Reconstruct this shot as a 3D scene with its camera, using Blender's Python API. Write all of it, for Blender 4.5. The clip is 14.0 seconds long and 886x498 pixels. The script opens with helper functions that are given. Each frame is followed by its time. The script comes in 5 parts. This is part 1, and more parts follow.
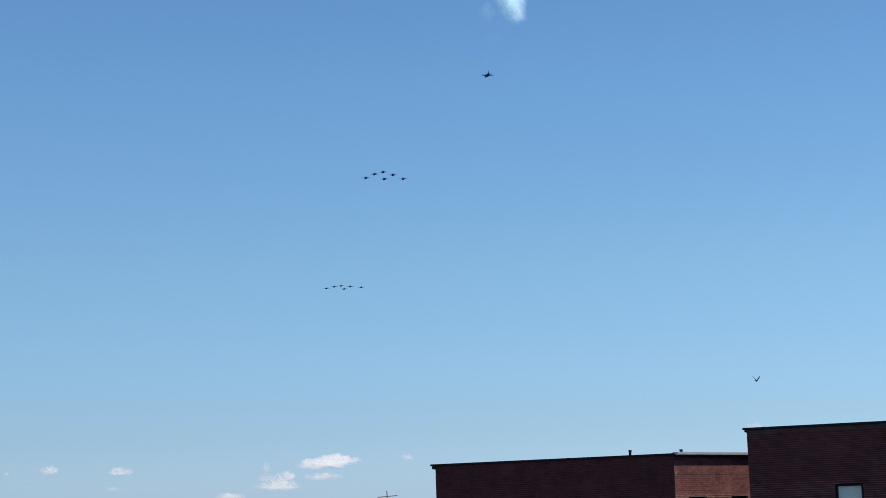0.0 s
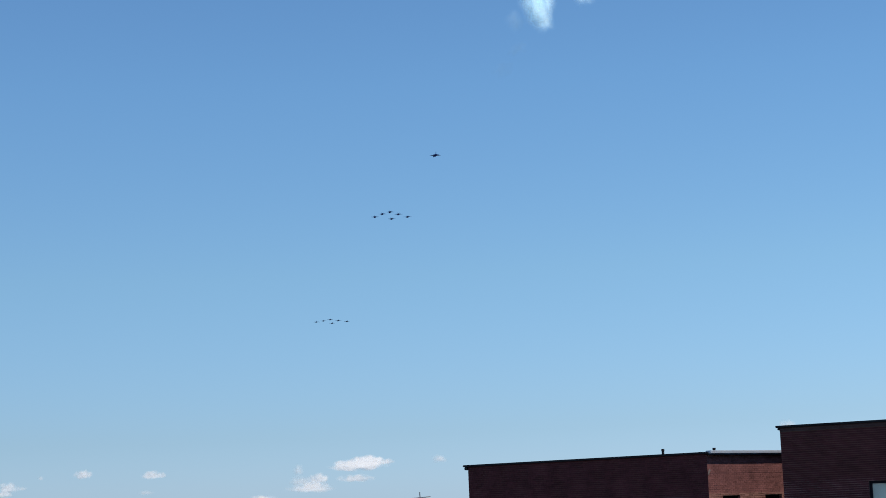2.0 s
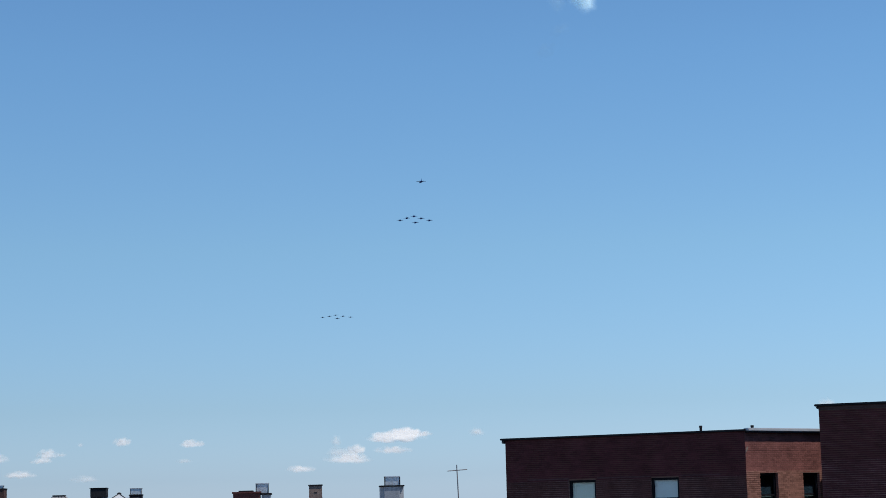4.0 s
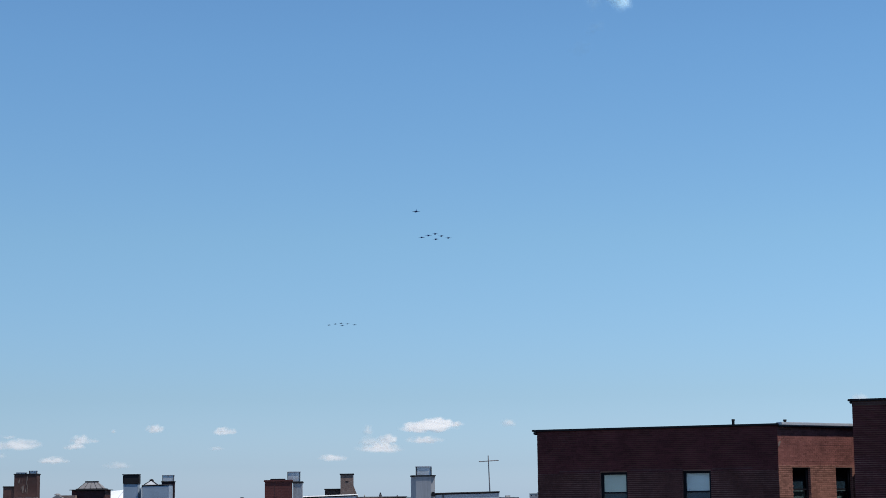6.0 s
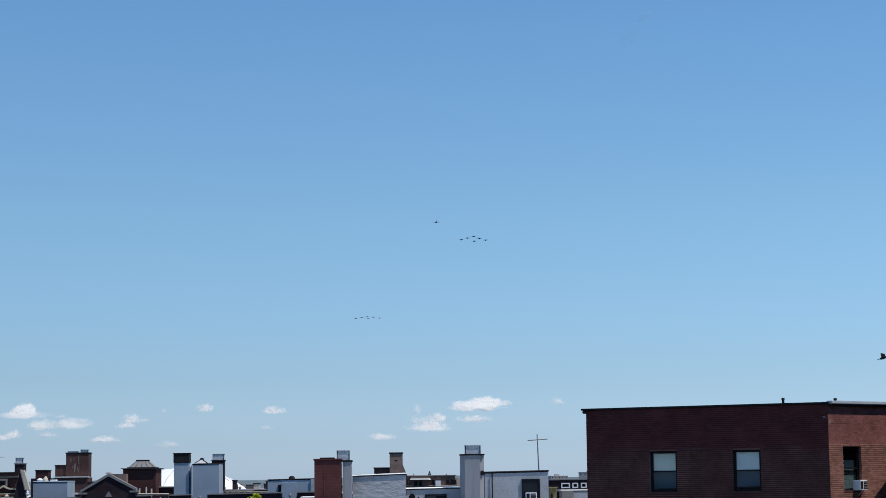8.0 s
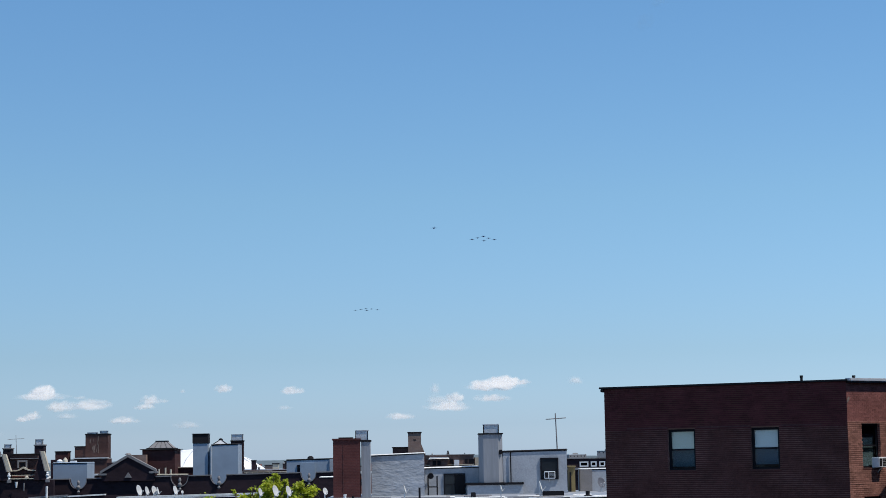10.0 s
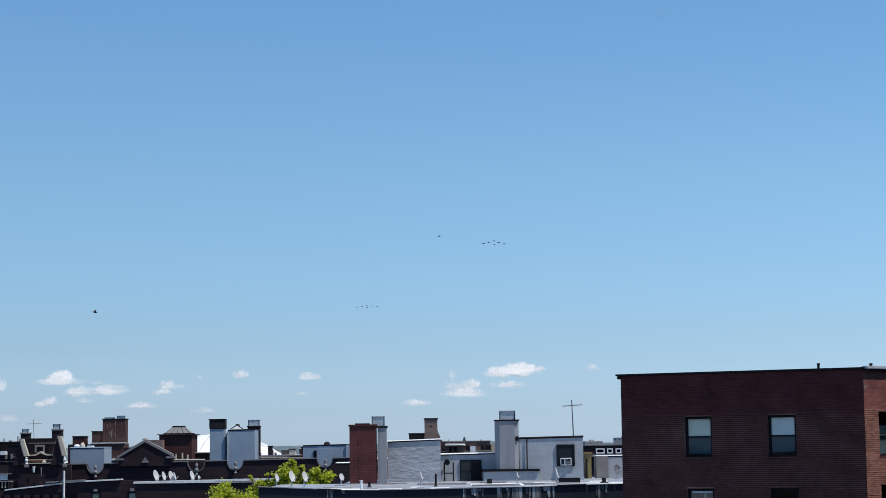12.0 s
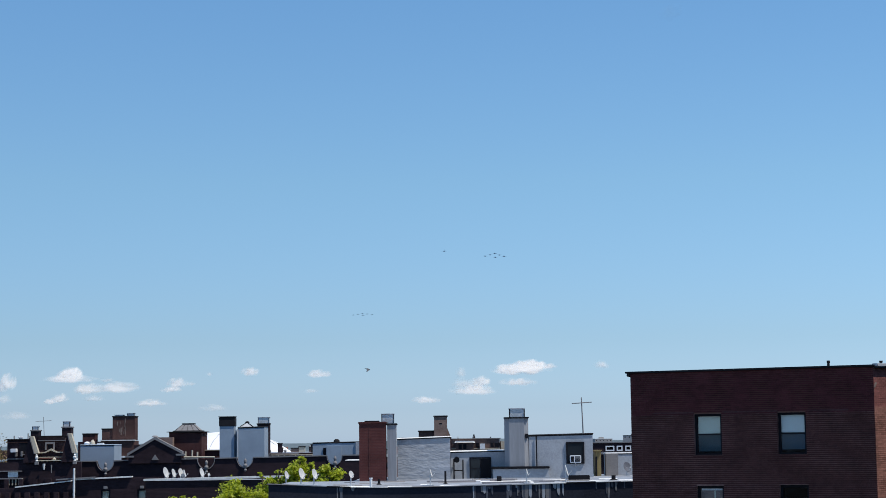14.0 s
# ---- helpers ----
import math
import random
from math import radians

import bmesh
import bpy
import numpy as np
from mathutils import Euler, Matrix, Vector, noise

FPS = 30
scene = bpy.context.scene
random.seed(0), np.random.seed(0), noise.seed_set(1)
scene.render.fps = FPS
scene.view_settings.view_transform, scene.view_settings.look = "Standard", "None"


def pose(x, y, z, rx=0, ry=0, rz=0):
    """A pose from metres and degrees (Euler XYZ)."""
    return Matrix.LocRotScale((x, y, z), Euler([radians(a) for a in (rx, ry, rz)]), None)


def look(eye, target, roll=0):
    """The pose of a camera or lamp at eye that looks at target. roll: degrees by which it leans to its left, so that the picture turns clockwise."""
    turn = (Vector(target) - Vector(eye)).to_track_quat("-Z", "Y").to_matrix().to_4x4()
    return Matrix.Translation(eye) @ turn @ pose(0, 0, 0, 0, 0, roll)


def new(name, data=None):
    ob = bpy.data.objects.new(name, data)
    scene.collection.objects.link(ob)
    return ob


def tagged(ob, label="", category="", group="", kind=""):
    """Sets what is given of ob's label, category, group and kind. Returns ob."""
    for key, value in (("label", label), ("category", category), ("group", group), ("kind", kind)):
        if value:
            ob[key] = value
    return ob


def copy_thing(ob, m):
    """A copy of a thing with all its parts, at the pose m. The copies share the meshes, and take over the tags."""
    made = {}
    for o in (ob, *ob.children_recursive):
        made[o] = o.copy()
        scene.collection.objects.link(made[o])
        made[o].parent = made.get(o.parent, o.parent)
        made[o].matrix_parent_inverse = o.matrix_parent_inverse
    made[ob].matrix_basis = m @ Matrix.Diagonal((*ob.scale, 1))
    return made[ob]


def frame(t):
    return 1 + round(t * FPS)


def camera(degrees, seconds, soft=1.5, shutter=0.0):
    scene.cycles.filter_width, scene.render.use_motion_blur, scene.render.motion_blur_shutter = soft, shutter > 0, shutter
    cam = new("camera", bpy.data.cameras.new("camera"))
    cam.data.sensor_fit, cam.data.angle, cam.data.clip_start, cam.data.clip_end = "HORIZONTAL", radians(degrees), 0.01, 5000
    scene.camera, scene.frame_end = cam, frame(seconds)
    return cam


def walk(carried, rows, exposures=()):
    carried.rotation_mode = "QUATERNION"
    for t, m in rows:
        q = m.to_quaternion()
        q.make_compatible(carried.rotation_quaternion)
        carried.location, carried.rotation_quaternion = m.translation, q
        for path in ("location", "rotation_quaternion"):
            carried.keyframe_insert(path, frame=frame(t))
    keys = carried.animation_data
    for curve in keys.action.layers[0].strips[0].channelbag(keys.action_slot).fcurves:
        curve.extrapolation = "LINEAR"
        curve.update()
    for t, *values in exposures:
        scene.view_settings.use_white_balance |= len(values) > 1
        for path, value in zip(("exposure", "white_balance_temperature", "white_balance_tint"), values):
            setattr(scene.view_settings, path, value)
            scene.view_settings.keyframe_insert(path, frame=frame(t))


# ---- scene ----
EYE = (0.0, 0.0, 21.0)          # the camera stands at an upper window, 21 m over the street
E = 21.0
cam = camera(26.73, 14.0, soft=0.85)


def aim(pan, tilt, roll):
    """A hand-held view from EYE: pan to the right of +y, tilt up, roll; degrees."""
    p, t = radians(pan), radians(tilt)
    way = Vector((math.sin(p) * math.cos(t), math.cos(p) * math.cos(t), math.sin(t)))
    return look(EYE, Vector(EYE) + way * 100, roll)


PATH = [
    (0.0, 6.128, 8.730, -1.894), (0.5, 5.944, 8.839, -2.205), (1.0, 5.745, 8.931, -2.377),
    (1.5, 5.496, 8.916, -2.497), (2.0, 5.189, 8.791, -2.370), (2.5, 4.837, 8.602, -2.228),
    (3.0, 4.478, 8.363, -1.942), (5.5, 3.197, 7.780, -0.832), (6.0, 2.870, 7.734, -0.699),
    (6.5, 2.499, 7.624, -0.602), (7.0, 2.098, 7.458, -0.553), (7.5, 1.690, 7.287, -0.559),
    (8.0, 1.364, 7.108, -0.671), (10.5, 0.706, 6.359, -0.913), (11.0, 0.544, 6.245, -0.842),
    (11.5, 0.410, 6.156, -0.833), (12.0, 0.296, 6.078, -0.727), (12.5, 0.182, 6.000, -0.720),
    (13.0, 0.062, 5.980, -0.754), (13.5, -0.095, 5.997, -0.804), (14.0, 0.000, 6.003, -0.716)]
walk(cam, [(t, aim(a, b, c)) for t, a, b, c in PATH], [(0.0, 0.0), (8.0, 0.0), (10.5, 0.03), (12.5, 0.06), (14.0, 0.06)])

# ---- sky and sun ----
# quarter-strength colour factors, by height, from the horizon upwards
HAZE = [(0.0, (0.262, 0.338, 0.515)), (0.02, (0.209, 0.273, 0.412)), (0.056, (0.194, 0.249, 0.332)), (0.14, (0.211, 0.277, 0.317)), (0.24, (0.202, 0.285, 0.334)), (0.36, (0.18, 0.26, 0.32)), (1.0, (0.10, 0.15, 0.20))]
SUN_AZ, SUN_EL = 113.0, 61.0     # clockwise from +y, and up
world = bpy.data.worlds.new("sky")
scene.world = world
world.use_nodes = True
wn = world.node_tree
sky = wn.nodes.new("ShaderNodeTexSky")
sky.sky_type, sky.sun_disc = "NISHITA", False
sky.sun_elevation, sky.sun_rotation = radians(SUN_EL), radians(360 - SUN_AZ)
sky.altitude, sky.air_density, sky.dust_density, sky.ozone_density = 0, 1.0, 0.6, 3.0
wn.nodes["Background"].inputs["Strength"].default_value = 0.10
# city haze: cooler and clearer than the plain sky model, most of all low down
way = wn.nodes.new("ShaderNodeTexCoord")
up = wn.nodes.new("ShaderNodeSeparateXYZ")
wn.links.new(way.outputs["Generated"], up.inputs[0])
haze = wn.nodes.new("ShaderNodeValToRGB")
wn.links.new(up.outputs["Z"], haze.inputs["Fac"])
while len(haze.color_ramp.elements) < len(HAZE):
    haze.color_ramp.elements.new(0.5)
for e, (at, c) in zip(haze.color_ramp.elements, HAZE):
    e.position, e.color = at, (*c, 1)
tint = wn.nodes.new("ShaderNodeVectorMath")
tint.operation = "MULTIPLY"
wn.links.new(sky.outputs[0], tint.inputs[0])
wn.links.new(haze.outputs[0], tint.inputs[1])
gain = wn.nodes.new("ShaderNodeVectorMath")
gain.operation = "SCALE"
wn.links.new(tint.outputs[0], gain.inputs[0])
sunward = wn.nodes.new("ShaderNodeVectorMath")
sunward.operation = "DOT_PRODUCT"
sunward.inputs[1].default_value = (math.sin(radians(SUN_AZ)), math.cos(radians(SUN_AZ)), 0.0)
wn.links.new(way.outputs["Generated"], sunward.inputs[0])
lift_to_sun = wn.nodes.new("ShaderNodeMath")
lift_to_sun.operation = "MULTIPLY_ADD"
lift_to_sun.inputs[1].default_value, lift_to_sun.inputs[2].default_value = 0.72, 4.245
wn.links.new(sunward.outputs["Value"], lift_to_sun.inputs[0])
wn.links.new(lift_to_sun.outputs[0], gain.inputs["Scale"])
wn.links.new(gain.outputs[0], wn.nodes["Background"].inputs["Color"])
sun = new("sun", bpy.data.lights.new("sun", "SUN"))
sun.data.energy, sun.data.angle, sun.data.color = 4.2, radians(0.53), (1.0, 0.955, 0.89)
to_sun = Vector((math.cos(radians(SUN_EL)) * math.sin(radians(SUN_AZ)),
                 math.cos(radians(SUN_EL)) * math.cos(radians(SUN_AZ)), math.sin(radians(SUN_EL))))
sun.matrix_world = look((0, 0, 200), Vector((0, 0, 200)) - to_sun)
scene.view_settings.exposure = 0.0


# ---- materials ----
def node_material(name):
    m = bpy.data.materials.new(name)
    m.use_nodes = True
    nt = m.node_tree
    return m, nt, nt.nodes["Principled BSDF"]


def add(nt, kind, **values):
    n = nt.nodes.new(kind)
    for key, v in values.items():
        n.inputs[key.replace("_", " ")].default_value = v
    return n


def surface(name, colour, rough=0.8, metal=0.0, vary=0.25, grain=30.0, stain=1.2, bump=0.3, island=0.0, per_object=0.0, stretch=(1, 1, 1), detail=6.0):
    """A weathered surface: fine grain and broad stains over one base colour, with relief."""
    m, nt, b = node_material(name)
    co = nt.nodes.new("ShaderNodeTexCoord")
    fine = add(nt, "ShaderNodeTexNoise", Scale=grain, Detail=detail, Roughness=0.65)
    broad = add(nt, "ShaderNodeTexNoise", Scale=stain, Detail=5.0, Roughness=0.6)
    mp = nt.nodes.new("ShaderNodeMapping")
    mp.inputs["Scale"].default_value = stretch
    nt.links.new(co.outputs["Object"], mp.inputs["Vector"])
    for n in (fine, broad):
        nt.links.new(mp.outputs[0], n.inputs["Vector"])
    mix = nt.nodes.new("ShaderNodeMath")
    mix.operation = "ADD"
    nt.links.new(fine.outputs["Fac"], mix.inputs[0])
    nt.links.new(broad.outputs["Fac"], mix.inputs[1])
    last = mix.outputs[0]
    lo, hi = 0.62, 1.38
    if island or per_object:
        src = nt.nodes.new("ShaderNodeNewGeometry" if island else "ShaderNodeObjectInfo")
        sc = nt.nodes.new("ShaderNodeMath")
        sc.operation = "MULTIPLY_ADD"
        sc.inputs[1].default_value, sc.inputs[2].default_value = (island or per_object), -0.5 * (island or per_object)
        nt.links.new(src.outputs["Random Per Island" if island else "Random"], sc.inputs[0])
        ad = nt.nodes.new("ShaderNodeMath")
        nt.links.new(last, ad.inputs[0])
        nt.links.new(sc.outputs[0], ad.inputs[1])
        last = ad.outputs[0]
    ramp = nt.nodes.new("ShaderNodeMapRange")
    ramp.inputs["From Min"].default_value, ramp.inputs["From Max"].default_value = lo, hi
    ramp.inputs["To Min"].default_value, ramp.inputs["To Max"].default_value = 1 - vary, 1 + vary
    nt.links.new(last, ramp.inputs["Value"])
    mul = nt.nodes.new("ShaderNodeVectorMath")
    mul.operation = "SCALE"
    mul.inputs[0].default_value = colour
    nt.links.new(ramp.outputs[0], mul.inputs["Scale"])
    nt.links.new(mul.outputs[0], b.inputs["Base Color"])
    b.inputs["Roughness"].default_value, b.inputs["Metallic"].default_value = rough, metal
    b.inputs["Specular IOR Level"].default_value = 0.12 if rough >= 0.6 else 0.4
    if bump:
        bp = add(nt, "ShaderNodeBump", Strength=bump, Distance=0.036 if bump >= 1 else 0.02)
        nt.links.new(mix.outputs[0], bp.inputs["Height"])
        nt.links.new(bp.outputs[0], b.inputs["Normal"])
    return m


def brickwork(name, a, c, mortar, vary=0.5, bump=0.5):
    """Brick courses 75 mm high on walls that lie along the object's x or y."""
    m, nt, b = node_material(name)
    co = nt.nodes.new("ShaderNodeTexCoord")
    sp = nt.nodes.new("ShaderNodeSeparateXYZ")
    nt.links.new(co.outputs["Object"], sp.inputs[0])
    s = nt.nodes.new("ShaderNodeMath")
    nt.links.new(sp.outputs["X"], s.inputs[0])
    nt.links.new(sp.outputs["Y"], s.inputs[1])
    cb = nt.nodes.new("ShaderNodeCombineXYZ")
    nt.links.new(s.outputs[0], cb.inputs["X"])
    nt.links.new(sp.outputs["Z"], cb.inputs["Y"])
    br = add(nt, "ShaderNodeTexBrick", Scale=1.0, Mortar_Size=0.009, Brick_Width=0.21, Row_Height=0.075, Bias=-0.1)
    br.inputs["Color1"].default_value, br.inputs["Color2"].default_value = (*a, 1), (*c, 1)
    br.inputs["Mortar"].default_value = (*mortar, 1)
    nt.links.new(cb.outputs[0], br.inputs["Vector"])
    broad = add(nt, "ShaderNodeTexNoise", Scale=0.7, Detail=6.0, Roughness=0.65)
    nt.links.new(co.outputs["Object"], broad.inputs["Vector"])
    ramp = nt.nodes.new("ShaderNodeMapRange")
    ramp.inputs["From Min"].default_value, ramp.inputs["From Max"].default_value = 0.3, 0.7
    ramp.inputs["To Min"].default_value, ramp.inputs["To Max"].default_value = 1 - vary / 2, 1 + vary / 2
    nt.links.new(broad.outputs["Fac"], ramp.inputs["Value"])
    mul = nt.nodes.new("ShaderNodeVectorMath")
    mul.operation = "SCALE"
    nt.links.new(br.outputs["Color"], mul.inputs[0])
    nt.links.new(ramp.outputs[0], mul.inputs["Scale"])
    nt.links.new(mul.outputs[0], b.inputs["Base Color"])
    b.inputs["Roughness"].default_value = 0.9
    b.inputs["Specular IOR Level"].default_value = 0.12
    inv = nt.nodes.new("ShaderNodeMath")
    inv.operation = "SUBTRACT"
    inv.inputs[0].default_value = 1.0
    nt.links.new(br.outputs["Fac"], inv.inputs[1])
    bp = add(nt, "ShaderNodeBump", Strength=bump, Distance=0.02)
    nt.links.new(inv.outputs[0], bp.inputs["Height"])
    nt.links.new(bp.outputs[0], b.inputs["Normal"])
    return m


def glass_pane(name, tint, rough=0.03):
    m, nt, b = node_material(name)
    co = nt.nodes.new("ShaderNodeTexCoord")
    n = add(nt, "ShaderNodeTexNoise", Scale=1.5, Detail=2.0)
    nt.links.new(co.outputs["Object"], n.inputs["Vector"])
    bp = add(nt, "ShaderNodeBump", Strength=0.012, Distance=0.05)
    nt.links.new(n.outputs["Fac"], bp.inputs["Height"])
    nt.links.new(bp.outputs[0], b.inputs["Normal"])
    b.inputs["Base Color"].default_value = (*tint, 1)
    b.inputs["Roughness"].default_value = rough
    b.inputs["Transmission Weight"].default_value = 1.0
    b.inputs["IOR"].default_value = 1.35
    b.inputs["Specular IOR Level"].default_value = 0.1
    return m


def vapour(name, colour, density, low, high, scale, stretch, ragged, under=1.6):
    """Thin white vapour: thickest in the middle of its object, flat below, billowing and fraying towards the edge."""
    m, nt, b = node_material(name)
    co = nt.nodes.new("ShaderNodeTexCoord")
    sp = nt.nodes.new("ShaderNodeSeparateXYZ")
    nt.links.new(co.outputs["Object"], sp.inputs[0])

    def calc(op, a, c):
        n = nt.nodes.new("ShaderNodeMath")
        n.operation = op
        for k, v in enumerate((a, c)):
            if isinstance(v, (int, float)):
                n.inputs[k].default_value = v
            else:
                nt.links.new(v, n.inputs[k])
        return n.outputs[0]
    below = calc("MULTIPLY", sp.outputs["Z"], -under)
    tall = calc("MAXIMUM", sp.outputs["Z"], below)
    r2 = calc("ADD", calc("POWER", calc("ABSOLUTE", sp.outputs["X"], 0), 2.0), calc("POWER", tall, 2.0))
    body = calc("SUBTRACT", 1.0, calc("POWER", r2, 0.5))
    info = nt.nodes.new("ShaderNodeObjectInfo")
    mv = nt.nodes.new("ShaderNodeVectorMath")
    mv.operation = "MULTIPLY_ADD"
    mv.inputs[1].default_value = (stretch, 0.4, 1.0)
    shift = nt.nodes.new("ShaderNodeCombineXYZ")
    for k in ("X", "Y", "Z"):
        nt.links.new(calc("MULTIPLY", info.outputs["Random"], 41.0), shift.inputs[k])
    nt.links.new(co.outputs["Object"], mv.inputs[0])
    nt.links.new(shift.outputs[0], mv.inputs[2])
    n = add(nt, "ShaderNodeTexNoise", Scale=scale, Detail=1.7, Roughness=0.42)
    nt.links.new(mv.outputs[0], n.inputs["Vector"])
    billow = calc("MULTIPLY", calc("SUBTRACT", n.outputs["Fac"], 0.5), ragged)
    edge = nt.nodes.new("ShaderNodeMapRange")
    edge.interpolation_type = "SMOOTHSTEP"
    edge.inputs["From Min"].default_value, edge.inputs["From Max"].default_value = low, high
    nt.links.new(calc("ADD", body, billow), edge.inputs["Value"])
    rim = nt.nodes.new("ShaderNodeMapRange")
    rim.inputs["From Max"].default_value = 0.12
    nt.links.new(body, rim.inputs["Value"])
    dens = calc("MULTIPLY", calc("MULTIPLY", edge.outputs[0], rim.outputs[0]), density)
    clear = nt.nodes.new("ShaderNodeBsdfTransparent")
    front = nt.nodes.new("ShaderNodeBsdfDiffuse")
    front.inputs["Color"].default_value = (*colour, 1)
    through_light = nt.nodes.new("ShaderNodeBsdfTranslucent")
    through_light.inputs["Color"].default_value = (*(0.3 * c for c in colour), 1)
    both = nt.nodes.new("ShaderNodeAddShader")
    nt.links.new(front.outputs[0], both.inputs[0])
    nt.links.new(through_light.outputs[0], both.inputs[1])
    mx = nt.nodes.new("ShaderNodeMixShader")
    nt.links.new(dens, mx.inputs["Fac"])
    nt.links.new(clear.outputs[0], mx.inputs[1])
    nt.links.new(both.outputs[0], mx.inputs[2])
    nt.links.new(mx.outputs[0], nt.nodes["Material Output"].inputs["Surface"])
    nt.nodes.remove(b)
    return m


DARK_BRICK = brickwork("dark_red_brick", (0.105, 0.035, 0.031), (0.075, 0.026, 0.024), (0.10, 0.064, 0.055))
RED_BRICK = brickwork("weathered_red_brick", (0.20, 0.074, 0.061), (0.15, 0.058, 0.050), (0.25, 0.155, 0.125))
BROWN_BRICK = brickwork("brown_brick", (0.088, 0.043, 0.038), (0.066, 0.034, 0.031), (0.10, 0.068, 0.060))
BLACKISH_BRICK = brickwork("blackish_brick", (0.033, 0.021, 0.026), (0.026, 0.017, 0.022), (0.036, 0.025, 0.030))
PITCH = surface("pitched_parapet_wall", (0.026, 0.028, 0.040), rough=0.8, vary=0.5, grain=9, stain=0.5, bump=0.4)
FAINT_MORTAR = surface("faint_mortar_line", (0.104, 0.047, 0.045), vary=0.6, grain=12)
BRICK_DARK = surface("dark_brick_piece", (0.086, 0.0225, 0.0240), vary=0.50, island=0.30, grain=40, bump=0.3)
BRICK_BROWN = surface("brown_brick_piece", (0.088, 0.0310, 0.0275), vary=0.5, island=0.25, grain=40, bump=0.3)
# sunlight is put into this colour: lighter than the shaded front's brick
BRICK_LIT = surface("sunlit_red_brick_piece", (0.190, 0.077, 0.068), vary=0.55, island=0.22, grain=40, bump=0.3)
BRICK_ONE = surface("loose_brick_piece", (0.086, 0.0225, 0.0240), vary=0.55, per_object=0.30, grain=40, bump=0.3)
PALE_JOINT = surface("pale_old_mortar", (0.230, 0.130, 0.110), vary=0.8, grain=5, stain=0.6, bump=0.2)
MORTAR = surface("old_mortar", (0.165, 0.082, 0.060), grain=60, bump=0.2)
STUCCO = surface("grey_white_stucco", (0.352, 0.372, 0.402), vary=0.22, grain=9, stain=0.9, bump=0.5)
TROWEL = surface("rough_trowelled_stucco", (0.352, 0.372, 0.402), vary=0.22, grain=2.6, stain=1.1, bump=1.0, stretch=(0.9, 1, 2.0), detail=1.8)
OXBLOOD = brickwork("oxblood_brick", (0.064, 0.024, 0.025), (0.050, 0.020, 0.021), (0.090, 0.052, 0.046))
RUST_BRICK = brickwork("rust_brick", (0.105, 0.036, 0.033), (0.088, 0.032, 0.031), (0.104, 0.044, 0.041))
MID_BRICK = brickwork("mid_brown_brick", (0.150, 0.092, 0.080), (0.120, 0.076, 0.068), (0.17, 0.125, 0.11))
TAN_BRICK = brickwork("tan_brick", (0.27, 0.18, 0.15), (0.23, 0.155, 0.13), (0.27, 0.21, 0.18))
# tan brick, lightened too for the sunlit return wall
BRICK_TAN_LIT = surface("sunlit_tan_brick_piece", (0.255, 0.124, 0.098), vary=0.4, island=0.45, grain=40, bump=0.3)
BLUE_PAINT = surface("pale_blue_grey_paint", (0.275, 0.335, 0.405), vary=0.16, grain=14, stain=0.8, bump=0.2)
GALVANISED = surface("galvanised_sheet", (0.50, 0.52, 0.54), rough=0.55, metal=0.4, vary=0.2, grain=12)
WHITE_METAL = surface("white_painted_metal", (0.74, 0.75, 0.76), rough=0.5, vary=0.14, grain=10, bump=0.1)
BLACK_METAL = surface("black_painted_metal", (0.012, 0.012, 0.015), rough=0.65, vary=0.3, grain=20, bump=0.1)
TAR = surface("black_tar_flashing", (0.022, 0.021, 0.023), rough=0.75, vary=0.4, grain=15, bump=0.4)
SILVER_ROOF = surface("silver_coated_roofing", (0.30, 0.32, 0.35), rough=0.5, vary=0.4, grain=2.5, stain=0.35, bump=0.3)
COPING = surface("weathered_white_coping", (0.74, 0.74, 0.72), vary=0.25, grain=6, stain=1.5, bump=0.2)
LIMESTONE = surface("tan_limestone", (0.50, 0.45, 0.36), vary=0.22, grain=10, stain=2.0)
STREAKED = surface("streaked_grey_stucco", (0.255, 0.265, 0.285), vary=0.20, grain=5.0, stain=1.6, bump=0.3, stretch=(2.2, 2.2, 0.16))
PALE_MORTAR = surface("pale_mortar_smear", (0.20, 0.155, 0.135), vary=0.3, grain=12)
DRIP = surface("thin_coating_drip", (0.11, 0.115, 0.135), vary=0.4, grain=8, stretch=(2.2, 2.2, 0.3))
CONCRETE = surface("grey_concrete", (0.22, 0.21, 0.21), vary=0.2, grain=12)
FRAME_BLACK = surface("black_window_frame", (0.010, 0.010, 0.014), rough=0.6, vary=0.2, grain=20, bump=0.05)
SHADE = surface("pale_roller_shade", (0.56, 0.58, 0.47), vary=0.05, grain=50, bump=0.05)
COOL_SHADE = surface("cool_white_shade", (0.57, 0.61, 0.57), vary=0.05, grain=50, bump=0.05)
CURTAIN = surface("beige_curtain", (0.26, 0.19, 0.16), vary=0.2, grain=14, bump=0.3)
GLASS = glass_pane("window_glass", (0.96, 0.98, 1.0))
# the dimness of the rooms is put into these pane tints
DIM_GLASS = glass_pane("dim_room_glass", (0.05, 0.17, 0.27))
NAVY_GLASS = glass_pane("dim_room_navy_glass", (0.03, 0.055, 0.10))
GREY_GLASS = glass_pane("dim_room_grey_glass", (0.11, 0.16, 0.21))
# room darkness is put into the plaster's near-black colour
PLASTER = surface("darkened_room_plaster", (0.05, 0.06, 0.07), vary=0.1)
DISH = surface("white_dish_enamel", (0.52, 0.52, 0.51), rough=0.4, vary=0.12, grain=8, bump=0.05)
DOME = surface("white_dome_membrane", (0.82, 0.82, 0.82), rough=0.5, vary=0.05, grain=2, stain=0.1, bump=0.1)
YELLOW = surface("faded_yellow_paint", (0.25, 0.20, 0.10), vary=0.3, grain=12)
